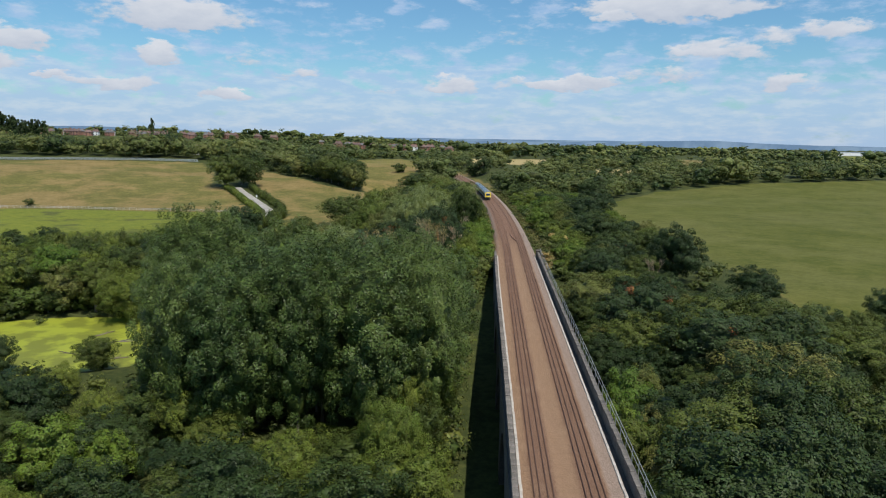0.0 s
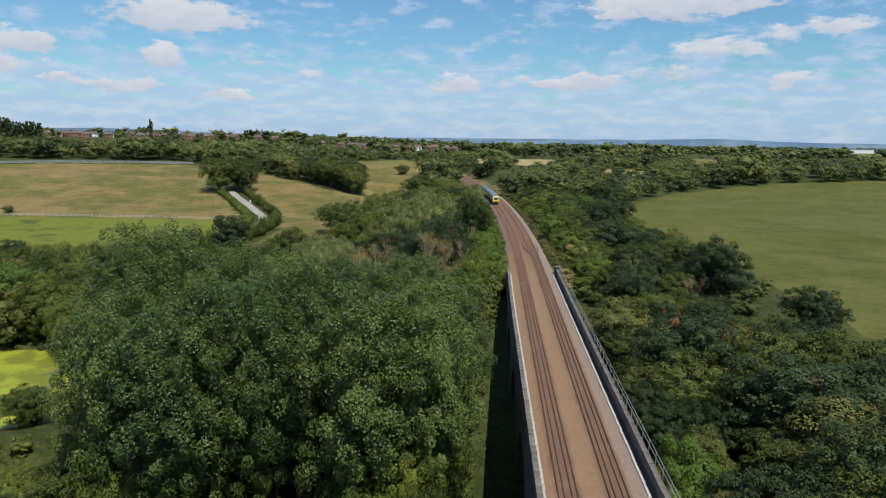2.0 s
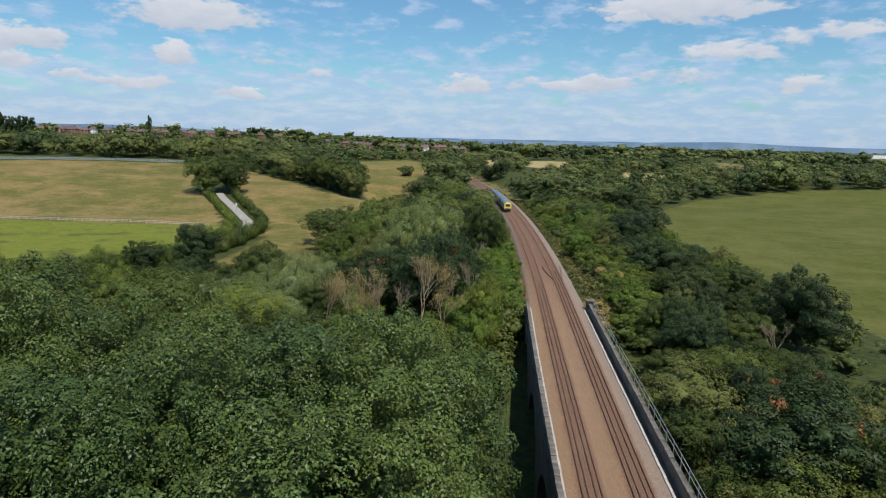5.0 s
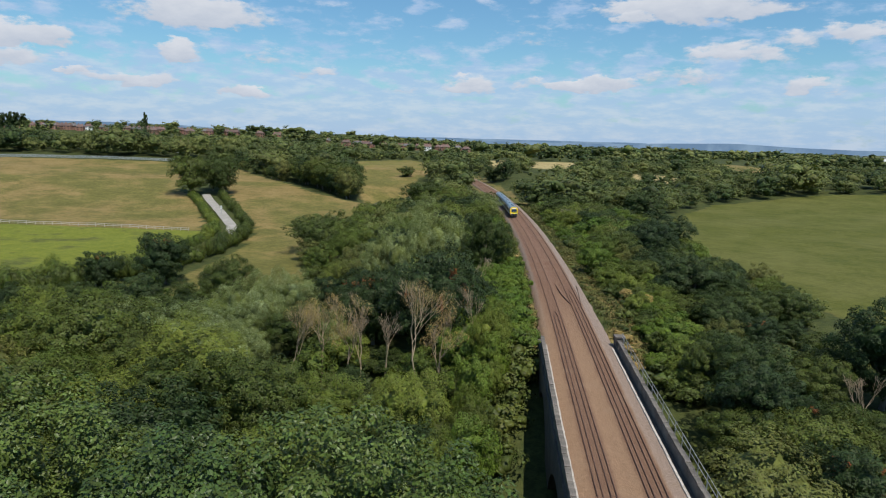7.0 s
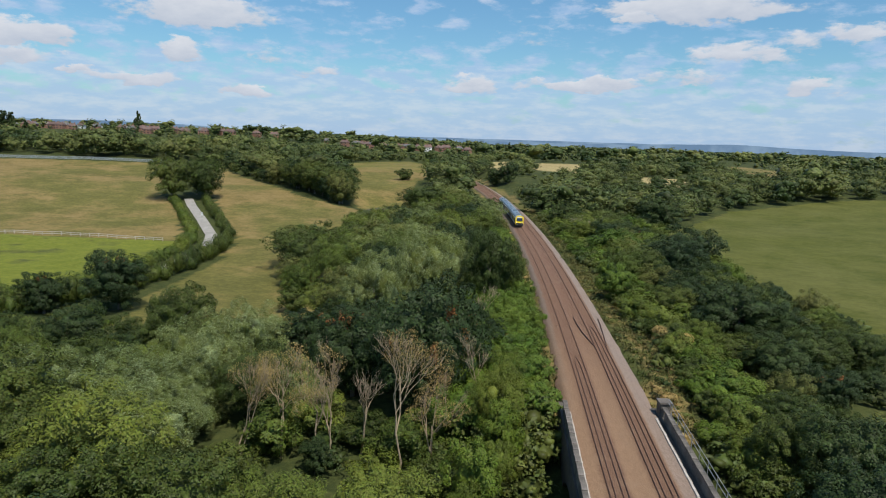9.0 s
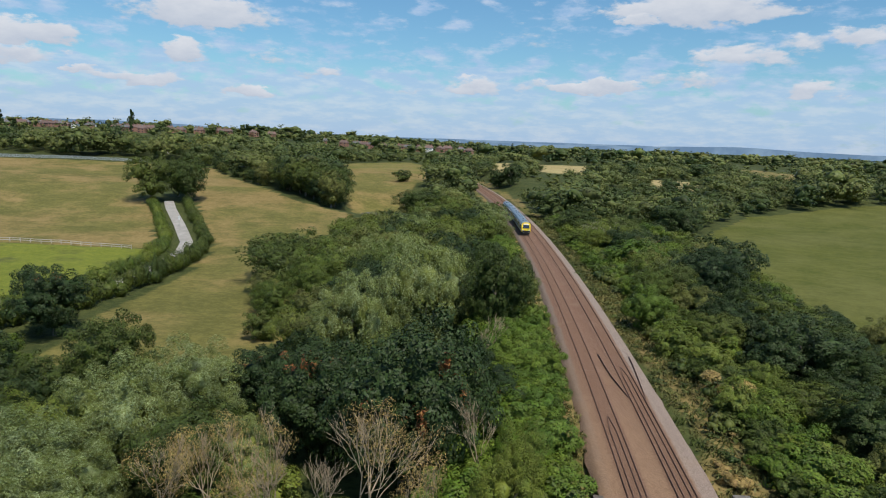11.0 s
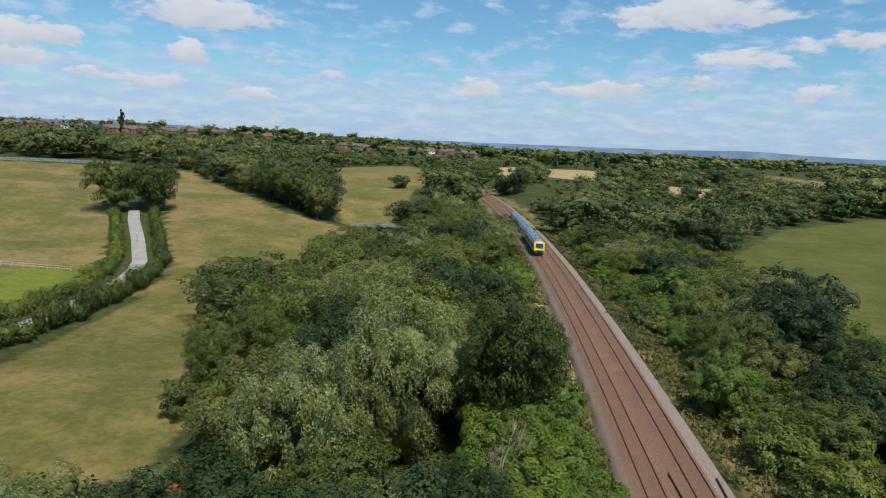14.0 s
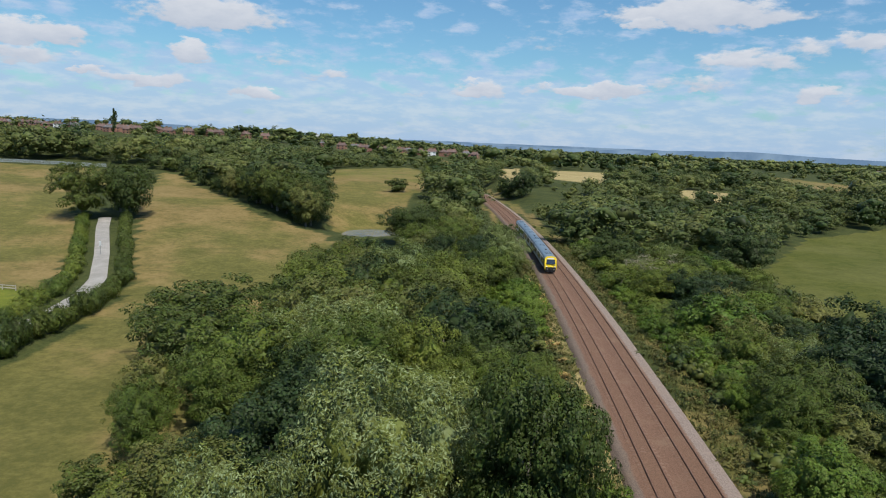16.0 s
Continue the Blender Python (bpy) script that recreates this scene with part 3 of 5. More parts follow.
def build_ballast():
    verts, lat, run = [], [], []
    ys = np.arange(-90, 760, 2.0)
    cols = 25
    for y in ys:
        beyond = smooth(END, END + 6, y)
        a = left_in(y) + 0.0 - 0.4 * beyond
        b = RIGHT_IN - 0.45 + 0.50 * beyond
        for i in range(cols):
            off = a + (b - a) * i / (cols - 1)
            wob = 0.35 * noise.noise((y * 0.25, off, 2.0)) * beyond if i in (0, cols - 1) else 0.0
            z = -0.115 + 0.03 * noise.noise((off * 1.5, y * 0.4, 0)) - 0.10 * smooth(0.9, 1.6, min(abs(off + 1.95), abs(off - 2.0)))
            if i in (0, cols - 1):
                z -= 0.75 * beyond
            elif i in (1, cols - 2):
                z -= 0.15 * beyond
            x, yy, _, _, _ = station(y, off + wob, 0)
            verts.append((x, yy, z))
            lat.append(off)
            run.append(y)
    i = np.arange((cols - 1) * (len(ys) - 1))
    a = (i // (cols - 1)) * cols + i % (cols - 1)
    me = np_mesh("ballast", verts, np.stack([a, a + 1, a + cols + 1, a + cols], 1), BALLAST, True)
    me.attributes.new("lat", "FLOAT", "POINT").data.foreach_set("value", np.array(lat, np.float32))
    me.attributes.new("run", "FLOAT", "POINT").data.foreach_set("value", np.array(run, np.float32))
    tagged(new("ballast", me), "rust-brown stone ballast under the double track", "ballast", kind="structure")


build_ballast()

RAIL_SHAPE = [(-0.070, -0.16), (0.070, -0.16), (0.070, -0.145), (0.014, -0.125), (0.014, -0.04), (0.034, -0.03), (0.034, 0.0), (-0.034, 0.0), (-0.034, -0.03), (-0.014, -0.04), (-0.014, -0.125), (-0.070, -0.145)]


def build_track(centre, guard_end, label):
    track = thing("railway_track", label, "railway track", group="railway tracks")
    for side in (-0.753, 0.753):
        part("rail", extrude_profile(RAIL_SHAPE, [station(y, centre + side, 0) for y in np.arange(-88, 700, 3.0)]), RAIL, track)
    for side in (-1, 1):
        sts = []
        for y in list(np.arange(-88, guard_end - 4, 4.0)) + [guard_end - 3, guard_end - 2, guard_end - 1, guard_end]:
            off = 0.30 * (1 - 0.75 * smooth(guard_end - 3.5, guard_end, y))
            sts.append(station(y, centre + side * off, -0.01))
        part("guard_rail", extrude_profile(RAIL_SHAPE, sts), RAIL, track, "rusty inner guard rail")
    # sleepers, flush with the ballast: those of the nearer stretch singly, the rest joined
    rng = random.Random(int(centre * 10))
    sleeper = bm_mesh("sleeper", box(bmesh.new(), -1.25, 1.25, -0.125, 0.125, -0.12, 0), SLEEPER)
    verts, faces = [], []
    for i, y in enumerate(np.arange(184, 420, 0.68)):
        x, yy, _, nx, ny = station(y, centre, 0)
        z = -0.125 + rng.uniform(-0.02, 0.008)
        if i < 150:
            part("sleeper", sleeper, SLEEPER, track, at=pose(x, yy, z, 0, 0, math.degrees(math.atan2(ny, nx)) + rng.uniform(-1, 1)))
            continue
        k = len(verts)
        for u, v in ((-1.25, -0.125), (1.25, -0.125), (1.25, 0.125), (-1.25, 0.125)):
            for h in (0, -0.12):
                verts.append((x + nx * u - ny * v, yy + ny * u + nx * v, z + h))
        faces += [(k, k + 2, k + 4, k + 6), (k, k + 1, k + 3, k + 2), (k + 2, k + 3, k + 5, k + 4), (k + 4, k + 5, k + 7, k + 6), (k + 6, k + 7, k + 1, k)]
    tagged(part("sleeper_bed", np_mesh("sleeper_bed", verts, faces, SLEEPER), SLEEPER, track, "timber sleepers half buried in ballast"), kind="stuff")
    return track


build_track(-1.95, 170.4, "rusty railway track with inner guard rails on ballast")
right_track = build_track(2.0, 185.7, "rusty railway track beside the stone parapet")
# splayed gathering rails outside the right-hand track
for line in (((1.10, 176.0), (0.78, 178.5), (0.30, 182.4), (0.06, 186.5), (-0.05, 190.5)), ((2.90, 176.0), (3.10, 178.5), (3.39, 182.5), (3.66, 186.5), (3.86, 190.3))):
    sts = [station(y, off, 0.02) for off, y in line]
    part("gathering_rail", extrude_profile(RAIL_SHAPE, sts), RAIL, right_track, "short splayed rusty rail")


def trough(off_of, y0, y1, label):
    top = thing("cable_trough", label, "cable trough", group="cable troughs")
    rng = random.Random(int(y0 + y1))
    bm = bmesh.new()
    box(bm, -0.12, 0.12, -0.49, 0.49, 0, 0.14, 0.012)
    lid = bm_mesh("lid", bm, CONCRETE)
    y = y0
    while y < y1:
        x, yy, z, nx, ny = station(y, off_of(y) + rng.uniform(-0.02, 0.02), -0.24)
        part("lid", lid, CONCRETE, top, at=pose(x, yy, z, rng.uniform(-1, 1), rng.uniform(-2, 2), math.degrees(math.atan2(ny, nx)) + rng.uniform(-0.6, 0.6)))
        y += 1.0


trough(lambda y: RIGHT_IN - 0.62, 22, END, "pale concrete cable trough along the parapet foot")
trough(lambda y: left_in(y) + 0.16, 22, END, "pale concrete edging along the parapet foot")


# ---- train ----
def coach_outline(w):
    """Half the body's outline, from the sill up to the roof's crown."""
    return [(w * 0.93, 0.95), (w, 1.35), (w, 2.45), (w * 0.985, 2.95), (w * 0.93, 3.28), (w * 0.80, 3.50), (w * 0.55, 3.66), (w * 0.25, 3.74), (0, 3.76)]


def build_coach(train, centre_y, cab):
    """One coach of 23.6 m; cab: -1 a cab at its near end, 1 at its far end, 0 none."""
    x, y, z, nx, ny = station(centre_y, -1.95, 0)
    at = pose(x, y, z, 0, 0, math.degrees(math.atan2(ny, nx)))
    half, w = 11.75, 1.37
    outline = coach_outline(w)
    side = outline[:4]
    bm = bmesh.new()
    ends = []
    near, far = -half + (0.9 if cab < 0 else 0), half - (0.9 if cab > 0 else 0)
    for yy in (near, far):
        ends.append([bm.verts.new((sx * u, yy, v)) for sx, seq in ((-1, side), (1, side[::-1])) for u, v in seq])
    n = len(ends[0])
    for i in range(n):
        j = (i + 1) % n
        bm.faces.new((ends[0][i], ends[0][j], ends[1][j], ends[1][i]))
    bm.faces.new(ends[0])
    bm.faces.new(ends[1])
    body = part("coach_body", bm, TRAIN_SIDE, train, "dark painted passenger coach body", at=at)
    # roof
    bm = bmesh.new()
    ends = []
    for yy in (near, far):
        arc = outline[3:]
        ends.append([bm.verts.new((-u, yy, v + 0.003)) for u, v in arc] + [bm.verts.new((u, yy, v + 0.003)) for u, v in arc[-2::-1]])
    n = len(ends[0])
    for i in range(n - 1):
        bm.faces.new((ends[0][i], ends[0][i + 1], ends[1][i + 1], ends[1][i]))
    bm.faces.new(ends[0])
    bm.faces.new(ends[1])
    part("roof", bm, TRAIN_ROOF, body, "blue-grey curved coach roof", shade=False)
    for s in (-1, 1):
        bm = box(bmesh.new(), s * 1.355 - 0.045, s * 1.355 + 0.045, near + 0.3, far - 0.3, 2.93, 3.02)
        part("gutter", bm, TRAIN_PALE, body, "white gutter strip")
        bm = box(bmesh.new(), s * 1.372 - 0.012, s * 1.372 + 0.012, near + 1.2, far - 1.2, 1.0, 1.42)
        part("skirt_band", bm, TRAIN_PALE, body, "pale lower side band")
        for k in range(8):
            c = -8.4 + 2.4 * k
            if abs(abs(c) - 3.6) < 0.9:
                bm = box(bmesh.new(), s * 1.37 - 0.022, s * 1.37 + 0.022, c - 0.65, c + 0.65, 1.05, 2.88, 0.01)
                part("door", bm, TRAIN_PALE, body, "pale sliding door")
            else:
                bm = box(bmesh.new(), s * 1.365 - 0.02, s * 1.365 + 0.02, c - 0.95, c + 0.95, 1.75, 2.62, 0.01)
                part("window", bm, GLASS, body)
    for c in (-6.2, 6.2):
        bm = box(bmesh.new(), -0.62, 0.62, c - 1.3, c + 1.3, 3.62, 3.86, 0.05)
        for fx in (-0.28, 0.28):
            for fy in (-0.75, 0, 0.75):
                rod(bm, (fx, c + fy, 3.84), (fx, c + fy, 3.90), 0.20, 12)
        part("roof_unit", bm, TRAIN_ROOF, body, "roof-mounted ventilation unit with round fans")
    bm = box(bmesh.new(), -0.16, 0.16, -2.0, -1.2, 3.7, 3.9, 0.03)
    part("exhaust", bm, BLACK, body, "sooty roof exhaust")
    bm = box(bmesh.new(), -1.15, 1.15, -6.0, 6.0, 0.35, 0.95, 0.05)
    part("underframe", bm, BLACK, body)
    for c in (-8.2, 8.2):
        bm = box(bmesh.new(), -1.05, 1.05, c - 1.6, c + 1.6, 0.45, 0.75, 0.04)
        for wy in (-1.2, 1.2):
            for s in (-0.753, 0.753):
                rod(bm, (s - 0.06, c + wy, 0.42), (s + 0.06, c + wy, 0.42), 0.42, 16)
            rod(bm, (-0.75, c + wy, 0.42), (0.75, c + wy, 0.42), 0.07, 8)
        part("bogie", bm, BLACK, body, "black wheeled bogie")
    if cab <= 0:
        bm = box(bmesh.new(), -1.0, 1.0, half, half + 0.55, 0.9, 3.55, 0.06)
        part("gangway", bm, RUBBER, body, "black folding gangway between coaches")
    if cab:
        build_cab(body, cab, half, w)


def build_cab(body, s, half, w):
    """The sloping yellow cab end with its windscreen, lamps and coupler."""
    y0, y1 = s * (half - 0.9), s * half
    outline = coach_outline(w)
    full = [(-u, v) for u, v in outline] + [(u, v) for u, v in outline[-2::-1]]

    def slope(v):
        return y1 - s * 0.85 * smooth(1.6, 3.76, v) ** 0.9

    bm = bmesh.new()
    a = [bm.verts.new((u, y0, v)) for u, v in full]
    b = [bm.verts.new((u * 0.965, slope(v), v if v > 1 else v - 0.1)) for u, v in full]
    for i in range(len(full)):
        j = (i + 1) % len(full)
        bm.faces.new((a[i], a[j], b[j], b[i]))
    bm.faces.new(b)
    part("cab", bm, YELLOW, body, "bright yellow cab front")

    def panel(name, x0, x1, z0, z1, proud, mat, label=""):
        bm = bmesh.new()
        pts = [(x0, z0), (x1, z0), (x1 * 0.93, z1), (x0 * 0.93, z1)]
        f = [bm.verts.new((u, slope(v) + s * proud, v)) for u, v in pts]
        g = [bm.verts.new((u, slope(v) - s * 0.12, v)) for u, v in pts]
        bm.faces.new(f)
        for i in range(4):
            j = (i + 1) % 4
            bm.faces.new((f[i], f[j], g[j], g[i]))
        return part(name, bm, mat, body, label)

    panel("windscreen", -0.98, 0.98, 2.10, 3.02, 0.06, GLASS, "wide dark blue windscreen")
    panel("destination_panel", -0.75, 0.75, 3.12, 3.36, 0.07, TRAIN_PALE, "pale panel above the windscreen")
    panel("lower_front", -1.18, 1.18, 0.80, 1.42, 0.05, BLACK, "black lower front")
    for x in (-0.92, 0.92):
        bm = box(bmesh.new(), x - 0.19, x + 0.19, y1 - 0.06, y1 + 0.06 if s > 0 else y1 + 0.06, 1.45, 1.62, 0.02)
        bmesh.ops.translate(bm, verts=bm.verts, vec=(0, s * 0.04, 0))
        part("headlight", bm, LAMP, body, "white headlight")
    bm = box(bmesh.new(), -0.22, 0.22, min(y1, y1 + s * 0.45), max(y1, y1 + s * 0.45), 0.72, 1.08, 0.04)
    rod(bm, (0, y1 + s * 0.2, 0.90), (0, y1 + s * 0.62, 0.90), 0.12, 10)
    part("coupler", bm, BLACK, body, "black coupler")
    for x in (-0.75, 0.75):
        bm = rod(bmesh.new(), (x, y1 - s * 0.1, 0.95), (x, y1 + s * 0.25, 0.95), 0.12, 10)
        part("buffer", bm, STEEL, body)
    bm = box(bmesh.new(), -1.05, 1.05, min(y1 - s * 0.4, y1), max(y1 - s * 0.4, y1), 0.28, 0.78, 0.05)
    part("snow_plough", bm, BLACK, body)


def build_train(near):
    x, y, z, _, _ = station(near + 36, -1.95, 0)
    train = thing("train", "three-coach passenger train with blue-grey roofs and a yellow cab", "train")
    for k, cab in enumerate((-1, 0, 1)):
        build_coach(train, near + 11.9 + 24.0 * k, cab)


build_train(300.0)


# ---- lane, fences and hedges' line ----
def along(points, t):
    """A place and heading on a bent line of points, at the fraction t of its length."""
    lens = [math.dist(a, b) for a, b in zip(points, points[1:])]
    d = t * sum(lens)
    for (a, b), n in zip(zip(points, points[1:]), lens):
        if d <= n:
            u = d / n
            return a[0] + (b[0] - a[0]) * u, a[1] + (b[1] - a[1]) * u, math.atan2(b[1] - a[1], b[0] - a[0])
        d -= n
    return points[-1][0], points[-1][1], math.atan2(points[-1][1] - points[-2][1], points[-1][0] - points[-2][0])


LANE = [(-113, 361), (-106, 347), (-91, 320), (-79, 297), (-75, 284), (-72.8, 268), (-72, 250), (-72.5, 235), (-75.5, 221), (-83, 209), (-97, 200), (-130, 192)]


def build_lane():
    verts, n = [], 90
    for i in range(n):
        x, y, h = along(LANE, i / (n - 1))
        for off in (-1.8, -0.6, 0.6, 1.8):
            px, py = x - math.sin(h) * off, y + math.cos(h) * off
            verts.append((px, py, ground_z(px, py) + 0.38 - 0.03 * abs(off)))
    quads = []
    for i in range(n - 1):
        for j in range(3):
            a = i * 4 + j
            quads.append((a, a + 1, a + 5, a + 4))
    tagged(new("road_lane", np_mesh("road_lane", verts, quads, ASPHALT, True)), "narrow pale grey lane between hedges", "road", kind="structure")


build_lane()


def post_and_rail(points, spacing, label):
    fence = thing("fence", label, "fence")
    total = sum(math.dist(a, b) for a, b in zip(points, points[1:]))
    n = int(total / spacing)
    bm = bmesh.new()
    box(bm, -0.07, 0.07, -0.07, 0.07, -0.3, 1.25, 0.01)
    post = bm_mesh("post", bm, PAINTED)
    for i in range(n + 1):
        x, y, h = along(points, i / n)
        part("post", post, PAINTED, fence, at=pose(x, y, ground_z(x, y), 0, 0, math.degrees(h)))
    for z in (0.55, 1.08):
        sts = []
        for i in range(n + 1):
            x, y, h = along(points, i / n)
            sts.append((x, y, ground_z(x, y) + z, -math.sin(h), math.cos(h)))
        part("fence_rail", extrude_profile([(-0.03, -0.08), (0.03, -0.08), (0.03, 0.08), (-0.03, 0.08)], sts), PAINTED, fence)


post_and_rail([(-215, 290), (-150, 289), (-116, 288.5), (-90, 286)], 3.0, "white post-and-rail fence across the pasture")


def palisade(points, label):
    """Grey steel palisade fence: panels of close pales between posts."""
    fence = thing("fence", label, "fence")
    total = sum(math.dist(a, b) for a, b in zip(points, points[1:]))
    n = int(total / 2.75)
    bm = bmesh.new()
    heights = (0.05, 0.35, 0.41, 1.40, 1.46, 1.75)
    xs = [k * 0.155 + d for k in range(18) for d in (0.0, 0.07)]
    grid = [[bm.verts.new((x, 0.0, z)) for z in heights] for x in xs]
    for i in range(len(xs) - 1):
        for j in range(5):
            if i % 2 == 0 or j in (1, 3):
                bm.faces.new((grid[i][j], grid[i + 1][j], grid[i + 1][j + 1], grid[i][j + 1]))
    bmesh.ops.delete(bm, geom=[v for v in bm.verts if not v.link_faces], context="VERTS")
    bmesh.ops.solidify(bm, geom=bm.faces[:], thickness=0.03)
    panel = bm_mesh("fence_panel", bm, FENCING)
    for i in range(n):
        x, y, h = along(points, i / n)
        part("fence_panel", panel, FENCING, fence, at=pose(x, y, ground_z(x, y), 0, 0, math.degrees(h)))


palisade([(-430, 432), (-302, 453), (-250, 464), (-178, 479)], "long grey steel palisade fence at the field edge")


def lane_sign(x, y):
    top = thing("road_sign", "small white sign on a post in the hedge", "sign", pose(x, y, ground_z(x, y) - 0.2, 0, 0, -20))
    part("post", rod(bmesh.new(), (0, 0, 0), (0, 0, 3.9), 0.05, 8), STEEL, top)
    part("sign_plate", box(bmesh.new(), -0.4, 0.4, -0.09, -0.055, 2.7, 3.9, 0.01), WALL_WHITE, top)


lane_sign(-90.5, 318.5)


# ---- plants ----
def ico(level):
    bm = bmesh.new()
    bmesh.ops.create_icosphere(bm, subdivisions=level, radius=1.0)
    v = np.array([p.co[:] for p in bm.verts])
    f = np.array([[p.index for p in t.verts] for t in bm.faces])
    bm.free()
    return v, f


ICO = {1: ico(1), 2: ico(2)}


def unit(v):
    return v / np.maximum(np.linalg.norm(v, axis=1, keepdims=True), 1e-9)


def sprays(rng, lobes, count, size, thin=0.6, droop=0.0, upward=0.35, heart=None):
    """Leaf sprays on the skin of a crown made of round lobes: folded diamonds that face outwards. Returns verts and tris."""
    lobes = np.asarray(lobes, float)
    c, r = lobes[:, :3], lobes[:, 3:6]
    weight = (r[:, 0] * r[:, 2]) / (r[:, 0] * r[:, 2]).sum()
    pts, outs = [], []
    have = 0
    while have < count:
        n = count * 2
        k = rng.choice(len(c), n, p=weight)
        d = unit(rng.normal(size=(n, 3)))
        depth = 1.10 - 0.42 * rng.random(n) ** 1.5
        p = c[k] + r[k] * d * depth[:, None]
        deep = np.zeros(n, bool)
        for i in range(len(c)):
            deep |= (i != k) & ((((p - c[i]) / (r[i] * 0.80)) ** 2).sum(1) < 1)
        low = d[:, 2] < -0.55
        keep = ~deep & ~(low & (rng.random(n) < 0.7))
        pts.append(p[keep])
        outs.append(d[keep])
        have += keep.sum()
    p, out = np.concatenate(pts)[:count], np.concatenate(outs)[:count]
    round_out = out if heart is None else unit(p - heart)
    face = unit(out * 0.65 + round_out * 0.65 + rng.normal(size=p.shape) * 0.36 + [0, 0, upward * 0.6])
    spine = rng.normal(size=p.shape) + out * 0.5 + [0, 0, -droop * 3.0]
    spine = unit(spine - face * (spine * face).sum(1, keepdims=True))
    wide = np.cross(face, spine)
    s = size * (0.55 + 0.9 * rng.random(count))[:, None]
    fold = face * s * 0.18
    v = np.stack([p + spine * s * 0.62, p + wide * s * thin * 0.5 - fold, p - spine * s * 0.5 - fold * 0.5, p - wide * s * thin * 0.5 - fold], 1).reshape(-1, 3)
    base = np.arange(count)[:, None] * 4
    f = np.concatenate([base + [0, 1, 2], base + [0, 2, 3]], 1).reshape(-1, 3)
    return v, f


def cores(rng, lobes, level=1, fill=0.80):
    """The dense inside of each lobe, uneven, so that little sky shows through."""
    v0, f0 = ICO[level]
    vs, fs, k = [], [], 0
    for x, y, z, a, b, c in lobes:
        bump = 1 + 0.20 * np.sin(v0 @ rng.normal(size=3) * 4 + rng.random() * 6) + 0.20 * rng.normal(size=len(v0))
        vs.append(v0 * bump[:, None] * np.array([a, b, c]) * fill + [x, y, z])
        fs.append(f0 + k)
        k += len(v0)
    return np.concatenate(vs), np.concatenate(fs)


def join(*sets):
    vs, fs, k = [], [], 0
    for v, f in sets:
        vs.append(v)
        fs.append(f + k)
        k += len(v)
    return np.concatenate(vs), np.concatenate(fs)


def tube(points, radii, sides=7):
    points = [Vector(p) for p in points]
    vs, fs = [], []
    for i, (p, r) in enumerate(zip(points, radii)):
        way = (points[min(i + 1, len(points) - 1)] - points[max(i - 1, 0)]).normalized()
        side = way.orthogonal().normalized()
        up = way.cross(side)
        for k in range(sides):
            a = k / sides * math.tau
            vs.append(p + side * (r * math.cos(a)) + up * (r * math.sin(a)))
    for i in range(len(points) - 1):
        for k in range(sides):
            a, b = i * sides + k, i * sides + (k + 1) % sides
            fs += [(a, b, b + sides), (a, b + sides, a + sides)]
    return np.array([v[:] for v in vs]), np.array(fs)


def wood(rng, height, radius, lobes, sides=7, limbs=7):
    """A tapered, slightly bent trunk with limbs that reach into the lobes."""
    top = height * 0.82
    bend = [rng.normal(scale=height * 0.012, size=2) * i for i in range(6)]
    line = [(bend[i][0], bend[i][1], top * i / 5 - (0.6 if i == 0 else 0)) for i in range(6)]
    sets = [tube(line, [radius * (1.25 if i == 0 else 1 - 0.17 * i) for i in range(6)], sides)]
    order = rng.permutation(len(lobes))[:limbs]
    for i in order:
        x, y, z = lobes[i][:3]
        low = min(max(z - height * 0.28, height * 0.16), top * 0.9)
        t = low / top * 5
        j = int(min(t, 4))
        u = t - j
        a = [line[j][q] * (1 - u) + line[j + 1][q] * u for q in range(3)]
        mid = [a[0] * 0.45 + x * 0.55, a[1] * 0.45 + y * 0.55, a[2] * 0.55 + z * 0.45]
        sets.append(tube([a, mid, (x, y, z)], [radius * 0.42, radius * 0.28, radius * 0.10], 5))
    return join(*sets)


def dome_lobes(rng, height, reach, count, low=0.25, size=0.42, flat=0.85):
    """Lobes of a round-headed crown."""
    out = []
    for i in range(count):
        a, u = rng.random() * math.tau + i * 2.4, rng.random()
        v = (i + 0.5) / count
        z = height * (low + (0.93 - low) * v)
        prof = math.sin(math.pi * min(0.97, 0.16 + 0.80 * (1 - v) ** 0.75)) ** 0.6
        r = reach * size * (0.8 + 0.45 * rng.random()) * (0.75 + 0.4 * prof)
        d = max(0.0, reach * prof - r * 0.85) * (0.55 + 0.45 * math.sqrt(u))
        out.append((d * math.cos(a), d * math.sin(a), min(z, height - r * flat * 0.8), r, r * (0.85 + 0.3 * rng.random()), r * flat * (0.85 + 0.3 * rng.random())))
    return out


